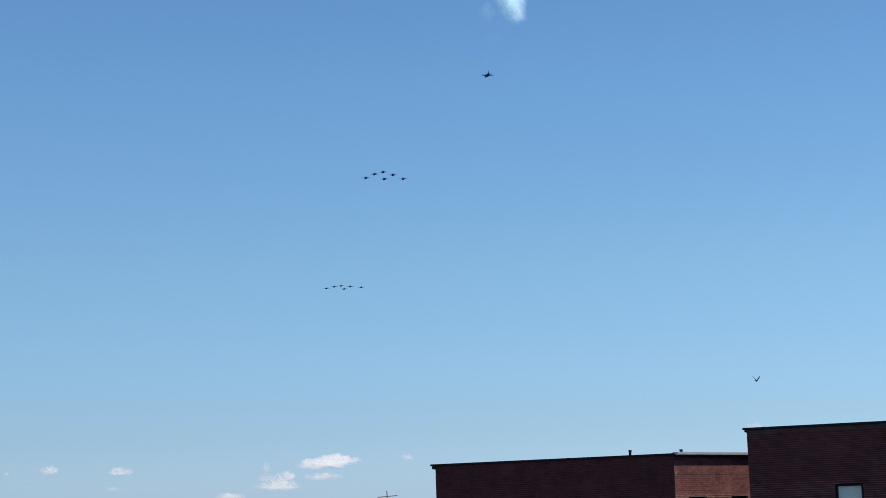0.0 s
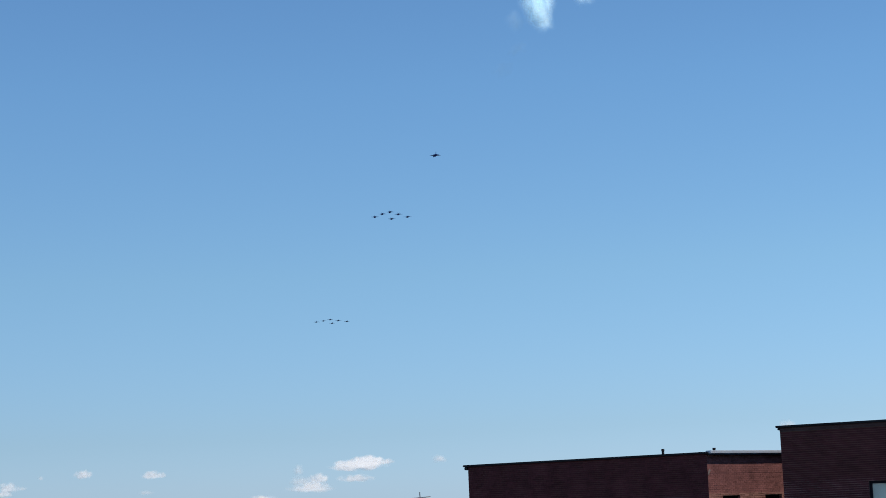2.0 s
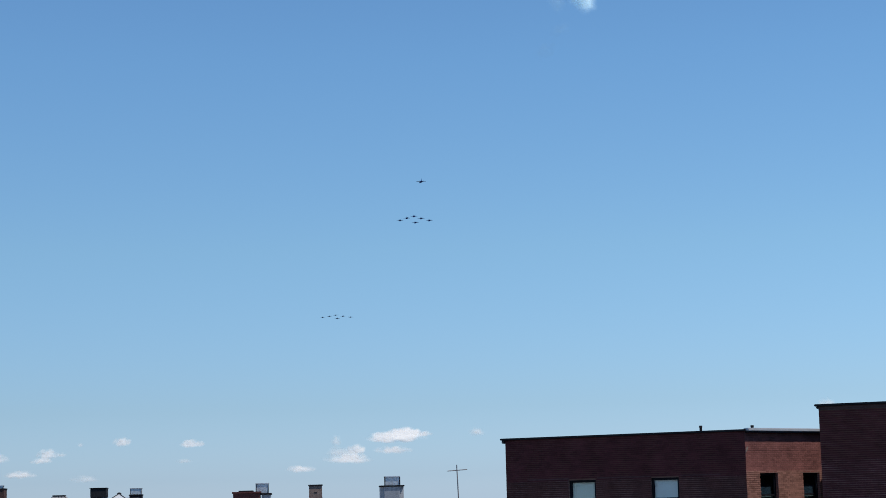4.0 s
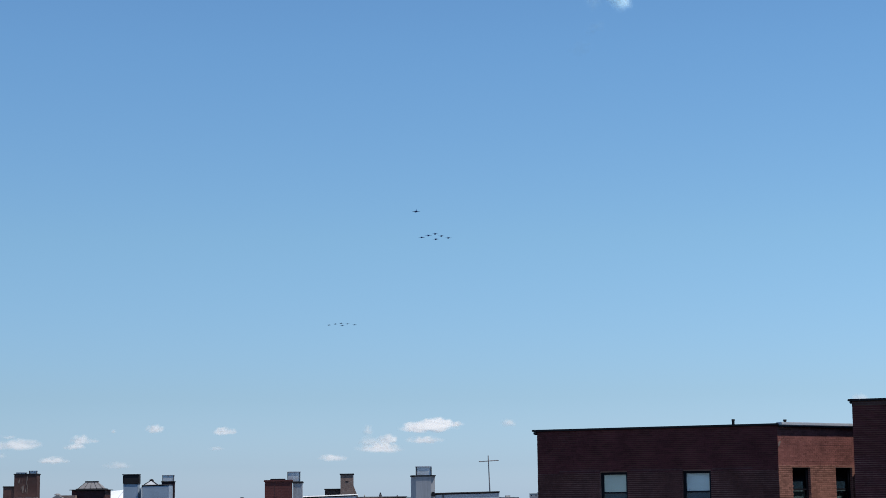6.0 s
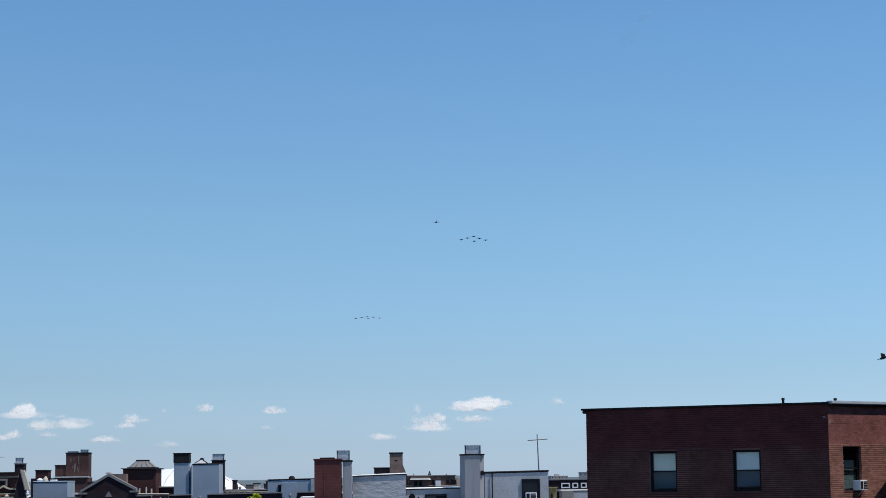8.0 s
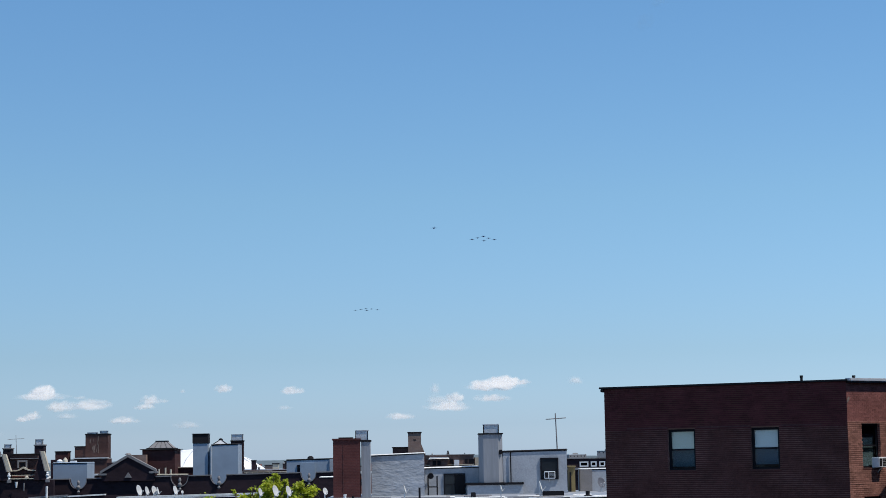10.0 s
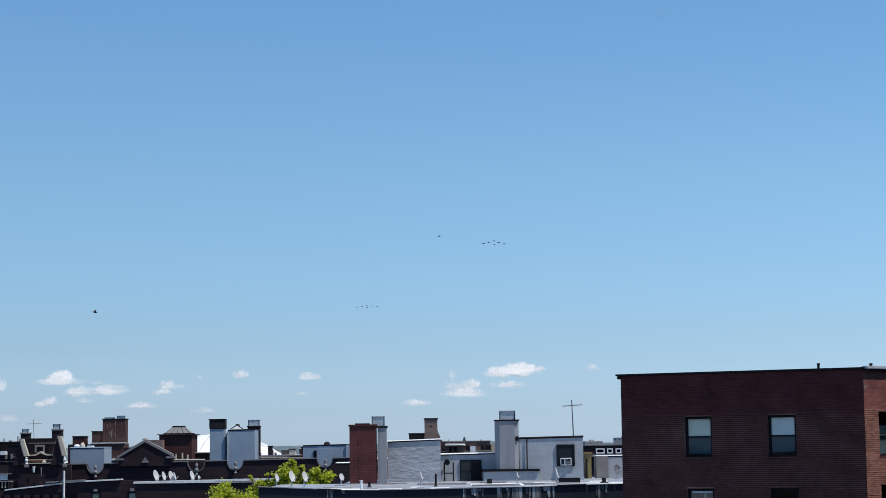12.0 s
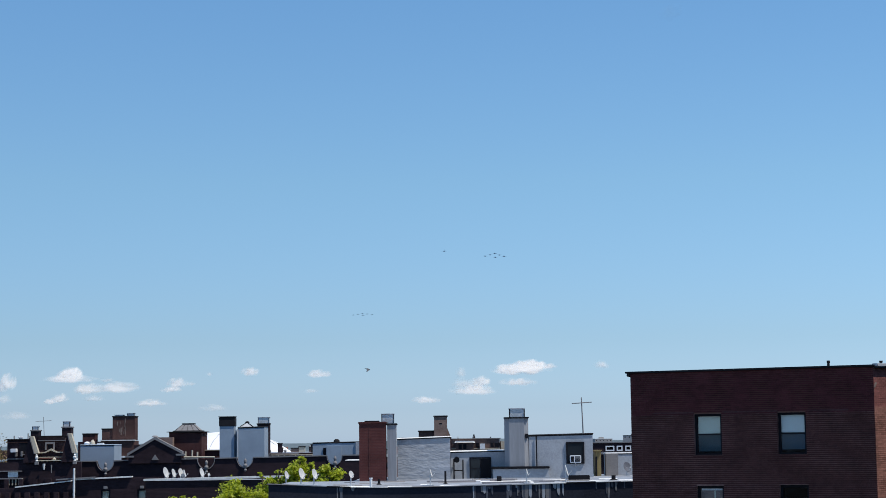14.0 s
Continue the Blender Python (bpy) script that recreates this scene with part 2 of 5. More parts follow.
ASPHALT = surface("city_ground", (0.07, 0.07, 0.07), vary=0.5, grain=0.4, stain=0.02, bump=0.2)
FAR_WALL = surface("far_pale_masonry", (0.30, 0.29, 0.29), vary=0.2, grain=0.4, stain=0.05, per_object=0.6)
# distance haze is put into the ridge's pale blue-grey
HAZED_WOOD = surface("hazed_wooded_hill", (0.12, 0.155, 0.175), vary=0.4, grain=0.05, stain=0.01)
LEAF = surface("spring_leaf", (0.42, 0.47, 0.055), rough=0.55, vary=0.5, island=0.6, grain=3, bump=0.0)
# thin leaves let the light through
lt = LEAF.node_tree
glow_through = lt.nodes.new("ShaderNodeBsdfTranslucent")
glow_through.inputs["Color"].default_value = (0.50, 0.56, 0.04, 1)
leaf_mix = lt.nodes.new("ShaderNodeMixShader")
leaf_mix.inputs["Fac"].default_value = 0.5
lt.links.new(lt.nodes["Principled BSDF"].outputs[0], leaf_mix.inputs[1])
lt.links.new(glow_through.outputs[0], leaf_mix.inputs[2])
lt.links.new(leaf_mix.outputs[0], lt.nodes["Material Output"].inputs["Surface"])
BUD = surface("brown_spring_bud", (0.20, 0.15, 0.07), vary=0.4, island=0.5, grain=3, bump=0.0)
BARK = surface("grey_bark", (0.13, 0.10, 0.08), vary=0.4, grain=14, bump=0.6)
# navy paint, with the blue of aerial haze added to it
JET = surface("navy_jet_paint", (0.010, 0.034, 0.24), rough=0.7, vary=0.15, grain=2, bump=0.0)
# aerial haze is put into these colours: wings paler, far team palest
HAZED_WING = surface("hazed_blue_wing_paint", (0.14, 0.26, 0.46), rough=0.7, vary=0.15, grain=2, bump=0.0)
HAZED_JET = surface("hazed_slate_jet_paint", (0.022, 0.060, 0.155), rough=0.7, vary=0.15, grain=2, bump=0.0)
HAZED_PALE_WING = surface("hazed_pale_wing_paint", (0.13, 0.22, 0.36), rough=0.7, vary=0.15, grain=2, bump=0.0)
JET_TRIM = surface("pale_jet_trim", (0.06, 0.10, 0.20), rough=0.4, vary=0.1, grain=2, bump=0.0)
# steel, tinted blue for the haze in between
NOZZLE = surface("haze_blue_steel", (0.02, 0.04, 0.10), rough=0.6, metal=0.2, grain=4, bump=0.0)
JET_CANOPY = surface("tinted_jet_canopy", (0.01, 0.02, 0.06), rough=0.3, vary=0.05, bump=0.0)
# opaque pane; an unlit room behind is put into its dark colour
DARK_PANE = surface("opaque_dark_pane", (0.02, 0.025, 0.03), rough=0.1, vary=0.05, bump=0.0)
PLUMAGE = surface("grey_plumage", (0.035, 0.037, 0.045), vary=0.4, grain=30, bump=0.1)
PLUME_WING = surface("barred_grey_wing", (0.12, 0.125, 0.135), vary=0.5, grain=18, bump=0.1)
CLOUD = vapour("white_cloud", (0.64, 0.625, 0.60), 0.96, 0.0, 0.60, 1.2, 2.8, 0.95)
THIN_CLOUD = vapour("thin_cloud", (0.60, 0.59, 0.57), 0.80, 0.0, 0.80, 1.2, 2.4, 1.0)
FAINT_CLOUD = vapour("faint_cloud", (0.56, 0.555, 0.54), 0.42, 0.03, 1.0, 1.3, 2.0, 1.0)
SMOKE = vapour("thinning_white_smoke", (0.62, 0.82, 0.88), 0.58, 0.02, 0.90, 1.3, 1.0, 0.8, 1.0)
FAINT_SMOKE = vapour("last_wisps_of_smoke", (0.62, 0.78, 0.84), 0.16, 0.02, 0.95, 1.5, 1.0, 1.0, 1.0)


# ---- building tools ----
def put(name, bm, material, parent=None, label="", m=None):
    me = bpy.data.meshes.new(name)
    bm.to_mesh(me)
    bm.free()
    me.materials.append(material)
    ob = new(name, me)
    ob.parent = parent
    if m is not None:
        ob.matrix_basis = m
    return tagged(ob, label)


def part(name, bm, material, parent, label="", m=None):
    return put(name, bm, material, parent, label, m)


def thing(name, label, category, m=None, group="", kind=""):
    ob = new(name)
    if m is not None:
        ob.matrix_basis = m
    return tagged(ob, label, category, group, kind)


def box(bm, x0, x1, y0, y1, z0, z1, top_dx=0.0, top_dy=0.0):
    """A block, its top drawn in by top_dx and top_dy on each side."""
    v = [bm.verts.new(p) for p in (
        (x0, y0, z0), (x1, y0, z0), (x1, y1, z0), (x0, y1, z0),
        (x0 + top_dx, y0 + top_dy, z1), (x1 - top_dx, y0 + top_dy, z1),
        (x1 - top_dx, y1 - top_dy, z1), (x0 + top_dx, y1 - top_dy, z1))]
    for f in ((0, 3, 2, 1), (4, 5, 6, 7), (0, 1, 5, 4), (1, 2, 6, 5), (2, 3, 7, 6), (3, 0, 4, 7)):
        bm.faces.new([v[i] for i in f])
    return bm


def block(*a, **k):
    bm = bmesh.new()
    return box(bm, *a, **k)


def soft_block(x0, x1, y0, y1, z0, z1, r=0.02):
    bm = block(x0, x1, y0, y1, z0, z1)
    bmesh.ops.bevel(bm, geom=bm.edges[:], offset=r, segments=2, affect="EDGES")
    return bm


def prism(points, z0, z1):
    """A slab over an outline in plan."""
    bm = bmesh.new()
    lo = [bm.verts.new((x, y, z0)) for x, y in points]
    hi = [bm.verts.new((x, y, z1)) for x, y in points]
    bm.faces.new(lo[::-1])
    bm.faces.new(hi)
    for i in range(len(points)):
        j = (i + 1) % len(points)
        bm.faces.new((lo[i], lo[j], hi[j], hi[i]))
    bmesh.ops.recalc_face_normals(bm, faces=bm.faces[:])
    return bm


def slab_xz(points, y0, y1, bm=None):
    """A plate over an outline in elevation (x, z)."""
    bm = bm or bmesh.new()
    a = [bm.verts.new((x, y0, z)) for x, z in points]
    b = [bm.verts.new((x, y1, z)) for x, z in points]
    fs = [bm.faces.new(a), bm.faces.new(b[::-1])]
    for i in range(len(points)):
        j = (i + 1) % len(points)
        fs.append(bm.faces.new((a[j], a[i], b[i], b[j])))
    bmesh.ops.recalc_face_normals(bm, faces=fs)
    return bm


def tube(bm, a, b, r, r2=None, sides=8):
    a, b = Vector(a), Vector(b)
    r2 = r if r2 is None else r2
    q = (b - a).to_track_quat("Z", "Y")
    ring = []
    for p, rr in ((a, r), (b, r2)):
        ring.append([bm.verts.new(p + q @ Vector((rr * math.cos(k * math.tau / sides), rr * math.sin(k * math.tau / sides), 0)))
                     for k in range(sides)])
    for k in range(sides):
        n = (k + 1) % sides
        bm.faces.new((ring[0][k], ring[0][n], ring[1][n], ring[1][k]))
    bm.faces.new(ring[0][::-1])
    bm.faces.new(ring[1])
    return bm


def rod(a, b, r, r2=None, sides=8):
    return tube(bmesh.new(), a, b, r, r2, sides)


def lathe(bm, profile, centre=(0, 0, 0), sides=12, squash=1.0):
    """Turn (radius, height) pairs round z; squash flattens y."""
    cx, cy, cz = centre
    rings = []
    for r, z in profile:
        rings.append([bm.verts.new((cx + r * math.cos(k * math.tau / sides), cy + squash * r * math.sin(k * math.tau / sides), cz + z))
                      for k in range(sides)])
    for lo, hi in zip(rings, rings[1:]):
        for k in range(sides):
            n = (k + 1) % sides
            bm.faces.new((lo[k], lo[n], hi[n], hi[k]))
    bm.faces.new(rings[0][::-1])
    bm.faces.new(rings[-1])
    return bm


def wall_with_holes(x0, x1, z0, z1, y0, y1, holes):
    """A wall along x between y0 and y1 thick, with real openings (x0, x1, z0, z1)."""
    bm = bmesh.new()
    zs = sorted({z0, z1, *(h[2] for h in holes), *(h[3] for h in holes)})
    zs = [z for z in zs if z0 <= z <= z1]
    for lo, hi in zip(zs, zs[1:]):
        cuts = sorted((h[0], h[1]) for h in holes if h[2] <= lo + 1e-6 and h[3] >= hi - 1e-6)
        at = x0
        for a, c in cuts:
            if a > at:
                box(bm, at, a, y0, y1, lo, hi)
            at = c
        if at < x1:
            box(bm, at, x1, y0, y1, lo, hi)
    return bm


def bricks_on(x0, x1, z0, z1, holes, keep=None, rough=0.010, gap=0.007):
    """Real brick courses standing proud of the plane y = 0, joined; keep(x, z) picks which."""
    rng = random.Random(7)
    verts, faces, singles = [], [], []
    row, z = 0, z0
    while z < z1 - 0.03:
        x = x0 - (0.105 if row % 2 else 0.0)
        step = rng.random()
        while x < x1 - 0.02:
            a, c = max(x + 0.0025, x0), min(x + 0.2075, x1)
            lo, hi = z + gap, min(z + 0.075 - gap, z1)
            hit = any(a < h[1] and c > h[0] and lo < h[3] and hi > h[2] for h in holes)
            if hit:
                for h in holes:
                    if a < h[1] and c > h[0] and lo < h[3] and hi > h[2]:
                        if a < h[0]:
                            c = h[0]
                        elif c > h[1]:
                            a = h[1]
                        else:
                            c = a
            if c - a > 0.03 and hi > lo:
                y = -0.006 - (0.65 * step + 0.35 * rng.random()) * rough
                if keep and keep(a, lo):
                    singles.append((a, c, y, lo, hi))
                else:
                    n = len(verts)
                    verts += [(a, y, lo), (c, y, lo), (c, y, hi), (a, y, hi), (a, 0.004, lo), (c, 0.004, lo), (c, 0.004, hi), (a, 0.004, hi)]
                    faces += [(n, n + 1, n + 2, n + 3), (n + 4, n + 5, n + 1, n), (n + 3, n + 2, n + 6, n + 7), (n + 4, n, n + 3, n + 7), (n + 1, n + 5, n + 6, n + 2)]
            x += 0.21
        z += 0.075
        row += 1
    me = bpy.data.meshes.new("brickwork")
    me.from_pydata(verts, [], faces)
    return me, singles


def sash_window(parent, name, x0, x1, z0, z1, depth, shade=0.5, shade_mat=None, m=None, sill_mat=None, dim=False, curtain=False):
    """A double-hung window set back in its opening: frame, two sashes, sill, glass, and a shade behind."""
    shade_mat = shade_mat or SHADE
    w = new(name)
    w.parent = parent
    if m is not None:
        w.matrix_basis = m
    y = depth
    zm = (z0 + z1) / 2
    bm = bmesh.new()
    for a in ((x0, x0 + 0.09, z0, z1), (x1 - 0.09, x1, z0, z1), (x0 + 0.09, x1 - 0.09, z1 - 0.09, z1), (x0 + 0.09, x1 - 0.09, z0, z0 + 0.06)):
        box(bm, a[0], a[1], y, y + 0.09, a[2], a[3])
    part("window_frame", bm, FRAME_BLACK, w)
    part("meeting_rail", soft_block(x0 + 0.09, x1 - 0.09, y + 0.012, y + 0.075, zm - 0.03, zm + 0.03, 0.006), FRAME_BLACK, w)
    for lo, hi, yy in ((z0 + 0.06, zm - 0.03, y + 0.03), (zm + 0.03, z1 - 0.09, y + 0.055)):
        pane = part("pane", block(x0 + 0.09, x1 - 0.09, yy, yy + 0.006, lo, hi), (GREY_GLASS if curtain and lo < zm - 0.1 else NAVY_GLASS if dim else DIM_GLASS if lo < zm - 0.1 else GLASS), w)
        pane.visible_shadow = False
    part("sill", soft_block(x0 - 0.06, x1 + 0.06, -0.03, y, z0 - 0.08, z0, 0.01), sill_mat or DARK_BRICK, w)
    if curtain:
        part("curtain", block(x0 + 0.12, x1 - 0.05, y + 0.12, y + 0.13, z0 + 0.02, z1 - 0.03), shade_mat, w)
    elif shade:
        part("roller_shade", block(x0 + 0.05, x1 - 0.05, y + 0.10, y + 0.108, z1 - shade * (z1 - z0) + 0.02, z1 - 0.03), shade_mat, w)
    return w


def air_conditioner(name, label, m, w=1.0):
    """A window air conditioner: cased body, grille slats, side louvres, drip pan."""
    ac = thing(name, label, "air conditioner", m)
    part("casing", soft_block(-0.28 * w, 0.28 * w, -0.28, 0.10, 0.0, 0.38, 0.02), WHITE_METAL, ac)
    part("grille", block(-0.03 * w, 0.24 * w, -0.288, -0.281, 0.05, 0.33), BLACK_METAL, ac, "dark coil grille")
    part("grille", block(-0.24 * w, -0.08 * w, -0.288, -0.281, 0.05, 0.33), BLACK_METAL, ac, "dark side vent")
    for k in range(4):
        part("slat", block(-0.02 * w, 0.23 * w, -0.296, -0.289, 0.085 + k * 0.06, 0.095 + k * 0.06), GALVANISED, ac)
    part("bracket", rod((0, -0.22, 0.0), (0, 0.02, -0.20), 0.018), GALVANISED, ac)
    return ac


# ---- the ground and the far city ----
tagged(put("ground", block(-5000, 5000, -4990, 4990, -0.5, 0.0), ASPHALT), "grey city ground between the buildings", "ground", kind="structure")


def far_ridge():
    """Low wooded ground along the horizon, uneven on top."""
    bm = bmesh.new()
    n = 120
    front, back = [], []
    for k in range(n + 1):
        x = -1900 + 3800 * k / n
        h = 27 + 4.0 * noise.noise(Vector((x * 0.004, 1.3, 0))) + 3.5 * noise.noise(Vector((x * 0.02, 5.1, 0)))
        front.append((bm.verts.new((x, 2900, 0)), bm.verts.new((x, 2960, h))))
        back.append((bm.verts.new((x, 3300, h * 1.05)), bm.verts.new((x, 3400, 0))))
    for k in range(n):
        a, b, c, d = front[k], front[k + 1], back[k], back[k + 1]
        bm.faces.new((a[0], b[0], b[1], a[1]))
        bm.faces.new((a[1], b[1], d[0], c[0]))
        bm.faces.new((c[0], d[0], d[1], c[1]))
    tagged(put("backdrop", bm, HAZED_WOOD), "low wooded ridge along the horizon", "hills", kind="structure")


far_ridge()


def far_building(x, y, w, d, h, material, rng):
    b = thing("far_building", "distant flat-roofed city building with small windows", "building", pose(x, y, 0, 0, 0, rng.uniform(-20, 20)), "far buildings")
    part("wall", block(-w / 2, w / 2, -d / 2, d / 2, 0, h), material, b)
    part("roof", block(-w / 2 - 0.2, w / 2 + 0.2, -d / 2 - 0.2, d / 2 + 0.2, h, h + 0.5), COPING if rng.random() < 0.4 else TAR, b)
    if rng.random() < 0.7:
        part("bulkhead", block(-w * 0.15, w * 0.1, -2, 2, h + 0.5, h + 2.6), material, b)
    k = 0
    while k < 5:
        wx = -w / 2 + w * (k + 0.5) / 5
        part("window", block(wx - 0.6, wx + 0.6, -d / 2 - 0.05, -d / 2 + 0.05, h - 3.0, h - 1.4), FRAME_BLACK, b)
        k += 1
    return b


rng = random.Random(3)
for k in range(58):
    y = rng.uniform(230, 1500)
    x = y * math.tan(radians(rng.uniform(-14.5, 8.5)))
    if abs(x + 64 * y / 600) < 34 and y < 700:
        continue
    far_building(x, y, rng.uniform(14, 30), rng.uniform(10, 18), 17.5 + 0.0030 * y * rng.uniform(0.0, 1.0) + rng.uniform(-1.5, 0.8),
                 rng.choice([FAR_WALL, FAR_WALL, BROWN_BRICK, RED_BRICK]), rng)
for x, y, w, h in ((262, 2600, 30, 31), (290, 2500, 46, 27), (225, 2700, 26, 27), (300, 2650, 18, 38), (-690, 2880, 7, 48)):
    far_building(x, y, w, 20, h, FAR_WALL, rng)

# white air-supported dome
dome = thing("sports_dome", "white air-supported sports dome beyond the roofs", "dome", pose(-70, 600, 0))
bm = bmesh.new()
lathe(bm, [(31.0 * math.cos(a), 26.2 * math.sin(a)) for a in [radians(9 * k) for k in range(10)]] + [(0.3, 26.22)], sides=32)
for f in bm.faces:
    f.smooth = True
part("membrane", bm, DOME, dome)
for k in range(5):
    bm = bmesh.new()
    pts = [Vector((31.1 * math.cos(radians(a)) * math.cos(0.7 * k), 31.1 * math.cos(radians(a)) * math.sin(0.7 * k), 26.3 * math.sin(radians(a)))) for a in range(0, 181, 15)]
    for p, q in zip(pts, pts[1:]):
        tube(bm, p, q, 0.12, sides=5)
    part("cable", bm, GALVANISED, dome)

# ---- clouds ----


def billow(seed):
    """A bulging bank of vapour that leans back from its foot, lumpy all over."""
    bm = bmesh.new()
    bmesh.ops.create_grid(bm, x_segments=28, y_segments=28, size=1.0)
    for v in bm.verts:
        x, z = v.co.x, v.co.y
        lump = noise.fractal(Vector((x * 1.4 + seed * 3.7, z * 1.4, 0.5)), 1.0, 2.0, 2)
        v.co = Vector((x, z + 0.16 * lump - 0.35 * (1 - min(x * x + z * z, 1.0)), z))
    bmesh.ops.recalc_face_normals(bm, faces=bm.faces[:])
    for f in bm.faces:
        f.smooth = True
    return bm


def cloud(az, el, wide, high, level, seed):
    """A small fair-weather cloud: lumpy above, flatter below."""
    y = 4600.0 + (seed * 61) % 400
    bm = billow(seed)
    d = y / math.cos(radians(az))
    ob = put("cloud", bm, (FAINT_CLOUD, THIN_CLOUD, CLOUD)[level])
    ob.matrix_basis = Matrix.LocRotScale((y * math.tan(radians(az)), y, E + d * math.tan(radians(el)) - 0.30 * high), Euler((0, 0, 0)), (wide * 1.08, high * 1.3, high * 1.45))
    tagged(ob, "small white fair-weather cloud low in the blue sky", "cloud", "clouds")
    return ob


for k, c in enumerate([
        (-11.36, 2.12, 74, 10, 1), (-11.33, 2.27, 38, 18, 2), (-10.81, 1.83, 38, 15, 1), (-9.97, 1.87, 64, 15, 1), (-10.23, 2.08, 21, 6, 0), (-10.63, 1.54, 31, 10, 0), (-11.89, 1.46, 24, 8, 1),
        (-11.63, 1.56, 24, 11, 1), (-8.15, 1.98, 28, 14, 1), (-8.34, 1.79, 29, 8, 1), (-7.76, 1.96, 17, 6, 0), (-8.93, 1.39, 43, 10, 1), (-7.18, 2.24, 10, 6, 0), (-5.93, 2.32, 27, 13, 1),
        (-13.20, 2.04, 26, 23, 1), (-13.24, 1.54, 21, 13, 0), (-7.04, 1.23, 41, 10, 0), (2.34, 2.31, 79, 16, 2), (2.63, 2.41, 51, 16, 2), (3.19, 2.38, 24, 8, 1), (1.94, 2.30, 31, 13, 1),
        (2.23, 1.91, 51, 10, 1), (0.86, 1.67, 66, 13, 1), (0.95, 1.72, 44, 10, 1), (1.12, 1.94, 29, 15, 1), (0.55, 1.90, 34, 14, 0), (0.80, 1.83, 50, 14, 0), (0.50, 2.23, 15, 15, 0), (4.81, 2.41, 24, 12, 0), (4.78, 2.40, 16, 8, 0), (-0.57, 1.40, 39, 10, 1),
        (-3.87, 2.23, 34, 11, 1), (-4.09, 1.70, 24, 6, 0), (-12.9, 1.05, 44, 10, 0), (15.4, 2.97, 24, 16, 0), (15.3, 2.93, 16, 12, 0)]):
    cloud(*c, k)

# drifting remains of display smoke, high up
smoke = thing("smoke_trail", "thinning white smoke puffs drifting down the sky", "smoke")
for k, (dx, dz, rx, rz, tilt) in enumerate([(-2, 19, 18, 36, 2), (-5, 24, 12, 32, -4), (6, 26, 15, 30, 6), (3, 4, 15, 19, -3), (-1, 12, 13, 20, 5), (42, 29, 13, 20, -6), (24, 40, 26, 14, 5),
                                            (-18, 4, 10, 18, 20), (-17, -20, 12, 8, -30), (-30, -38, 12, 9, -40)]):
    bm = billow(40 + k)
    puff = part("puff", bm, SMOKE if k < 7 else FAINT_SMOKE, smoke)
    puff.matrix_basis = Matrix.LocRotScale((dx, 2.0 * k, dz), Euler((0, radians(tilt), 0)), (rx, rz * 0.8, rz))

# ---- the brick apartment house with a corner ----
TURN = -25.72
house = thing("apartment_building", "dark red brick apartment house with a sunlit return wall", "building", pose(7.14, 72.35, 0, 0, 0, TURN))
TOP = E + 2.66
W1 = [(2.58, 3.66, E - 0.49, E + 1.05), (5.82, 6.90, E - 0.49, E + 1.05), (2.62, 3.68, E - 3.15, E - 1.66), (5.84, 6.93, E - 3.15, E - 1.63)]
LOW = [(a, c, E - 0.49 - 2.66 * k, E + 1.05 - 2.66 * k) for a, c in ((2.62, 3.68), (5.86, 6.90)) for k in range(2, 7)]
part("front_wall", wall_with_holes(0.055, 9.45, 0, E + 1.06, 0.0, 0.32, W1 + LOW), PALE_JOINT, house)
part("upper_wall", block(0.055, 9.45, 0.0, 0.32, E + 1.06, TOP), MORTAR, house)
RET = pose(9.45, 0, 0, 0, 0, 60.6)
W2 = [(0.75, 1.73, E - 0.50, E + 1.12), (3.15, 4.10, E - 0.50, E + 1.12), (0.75, 1.73, E - 3.2, E - 1.55), (3.15, 4.10, E - 3.2, E - 1.55)]
# backing brick lighter than the front's, to carry the sun on this side
part("return_wall", wall_with_holes(0.0, 5.6, 0, TOP, 0.004, 0.32, W2), RED_BRICK, house, "sunlit wall, its brick coloured lighter than the front", RET)
part("side_wall", block(0.055, 0.375, 0.325, 14, 0, TOP), DARK_BRICK, house)
part("back_wall", block(0.055, 14, 14.0, 14.3, 0, TOP), DARK_BRICK, house)
# unseen wall, added to keep daylight out of the rooms
part("far_wall", prism([(12.2, 5.0), (12.5, 5.0), (14.0, 14.0), (13.7, 14.0)], 0, TOP), DARK_BRICK, house)
part("roof", prism([(0.33, 0.33), (9.2, 0.33), (12.0, 5.2), (13.9, 13.9), (0.33, 13.9)], E + 1.9, E + 2.1), TAR, house)
part("floor_slab", prism([(0.33, 0.33), (9.2, 0.33), (12.0, 5.2), (13.9, 13.9), (0.33, 13.9)], E - 1.45, E - 1.2), PLASTER, house)
part("partition", block(0.33, 10.0, 4.6, 4.75, E - 4.0, E + 1.88), PLASTER, house)
part("partition", block(4.7, 4.85, 0.34, 4.58, E - 1.19, E + 1.88), PLASTER, house)
part("coping", soft_block(-0.13, 9.52, -0.10, 0.36, TOP + 0.002, TOP + 0.075, 0.015), TAR, house, "black tarred metal coping")
part("coping", soft_block(0.03, 5.6, -0.20, 0.08, TOP + 0.004, TOP + 0.12, 0.02), GALVANISED, house, "grey metal coping that throws a shadow", RET)
part("soffit", block(0.03, 5.6, -0.16, -0.002, TOP - 0.05, TOP), TAR, house, "", RET)
part("gutter_end", soft_block(-0.06, 0.05, -0.12, 0.3, TOP - 0.12, TOP, 0.02), TAR, house)
part("vent_pipe", rod((7.69, 0.5, E + 2.1), (7.69, 0.5, E + 2.88), 0.05), TAR, house)
part("pipe_collar", rod((7.69, 0.5, E + 2.87), (7.69, 0.5, E + 2.95), 0.062), TAR, house)
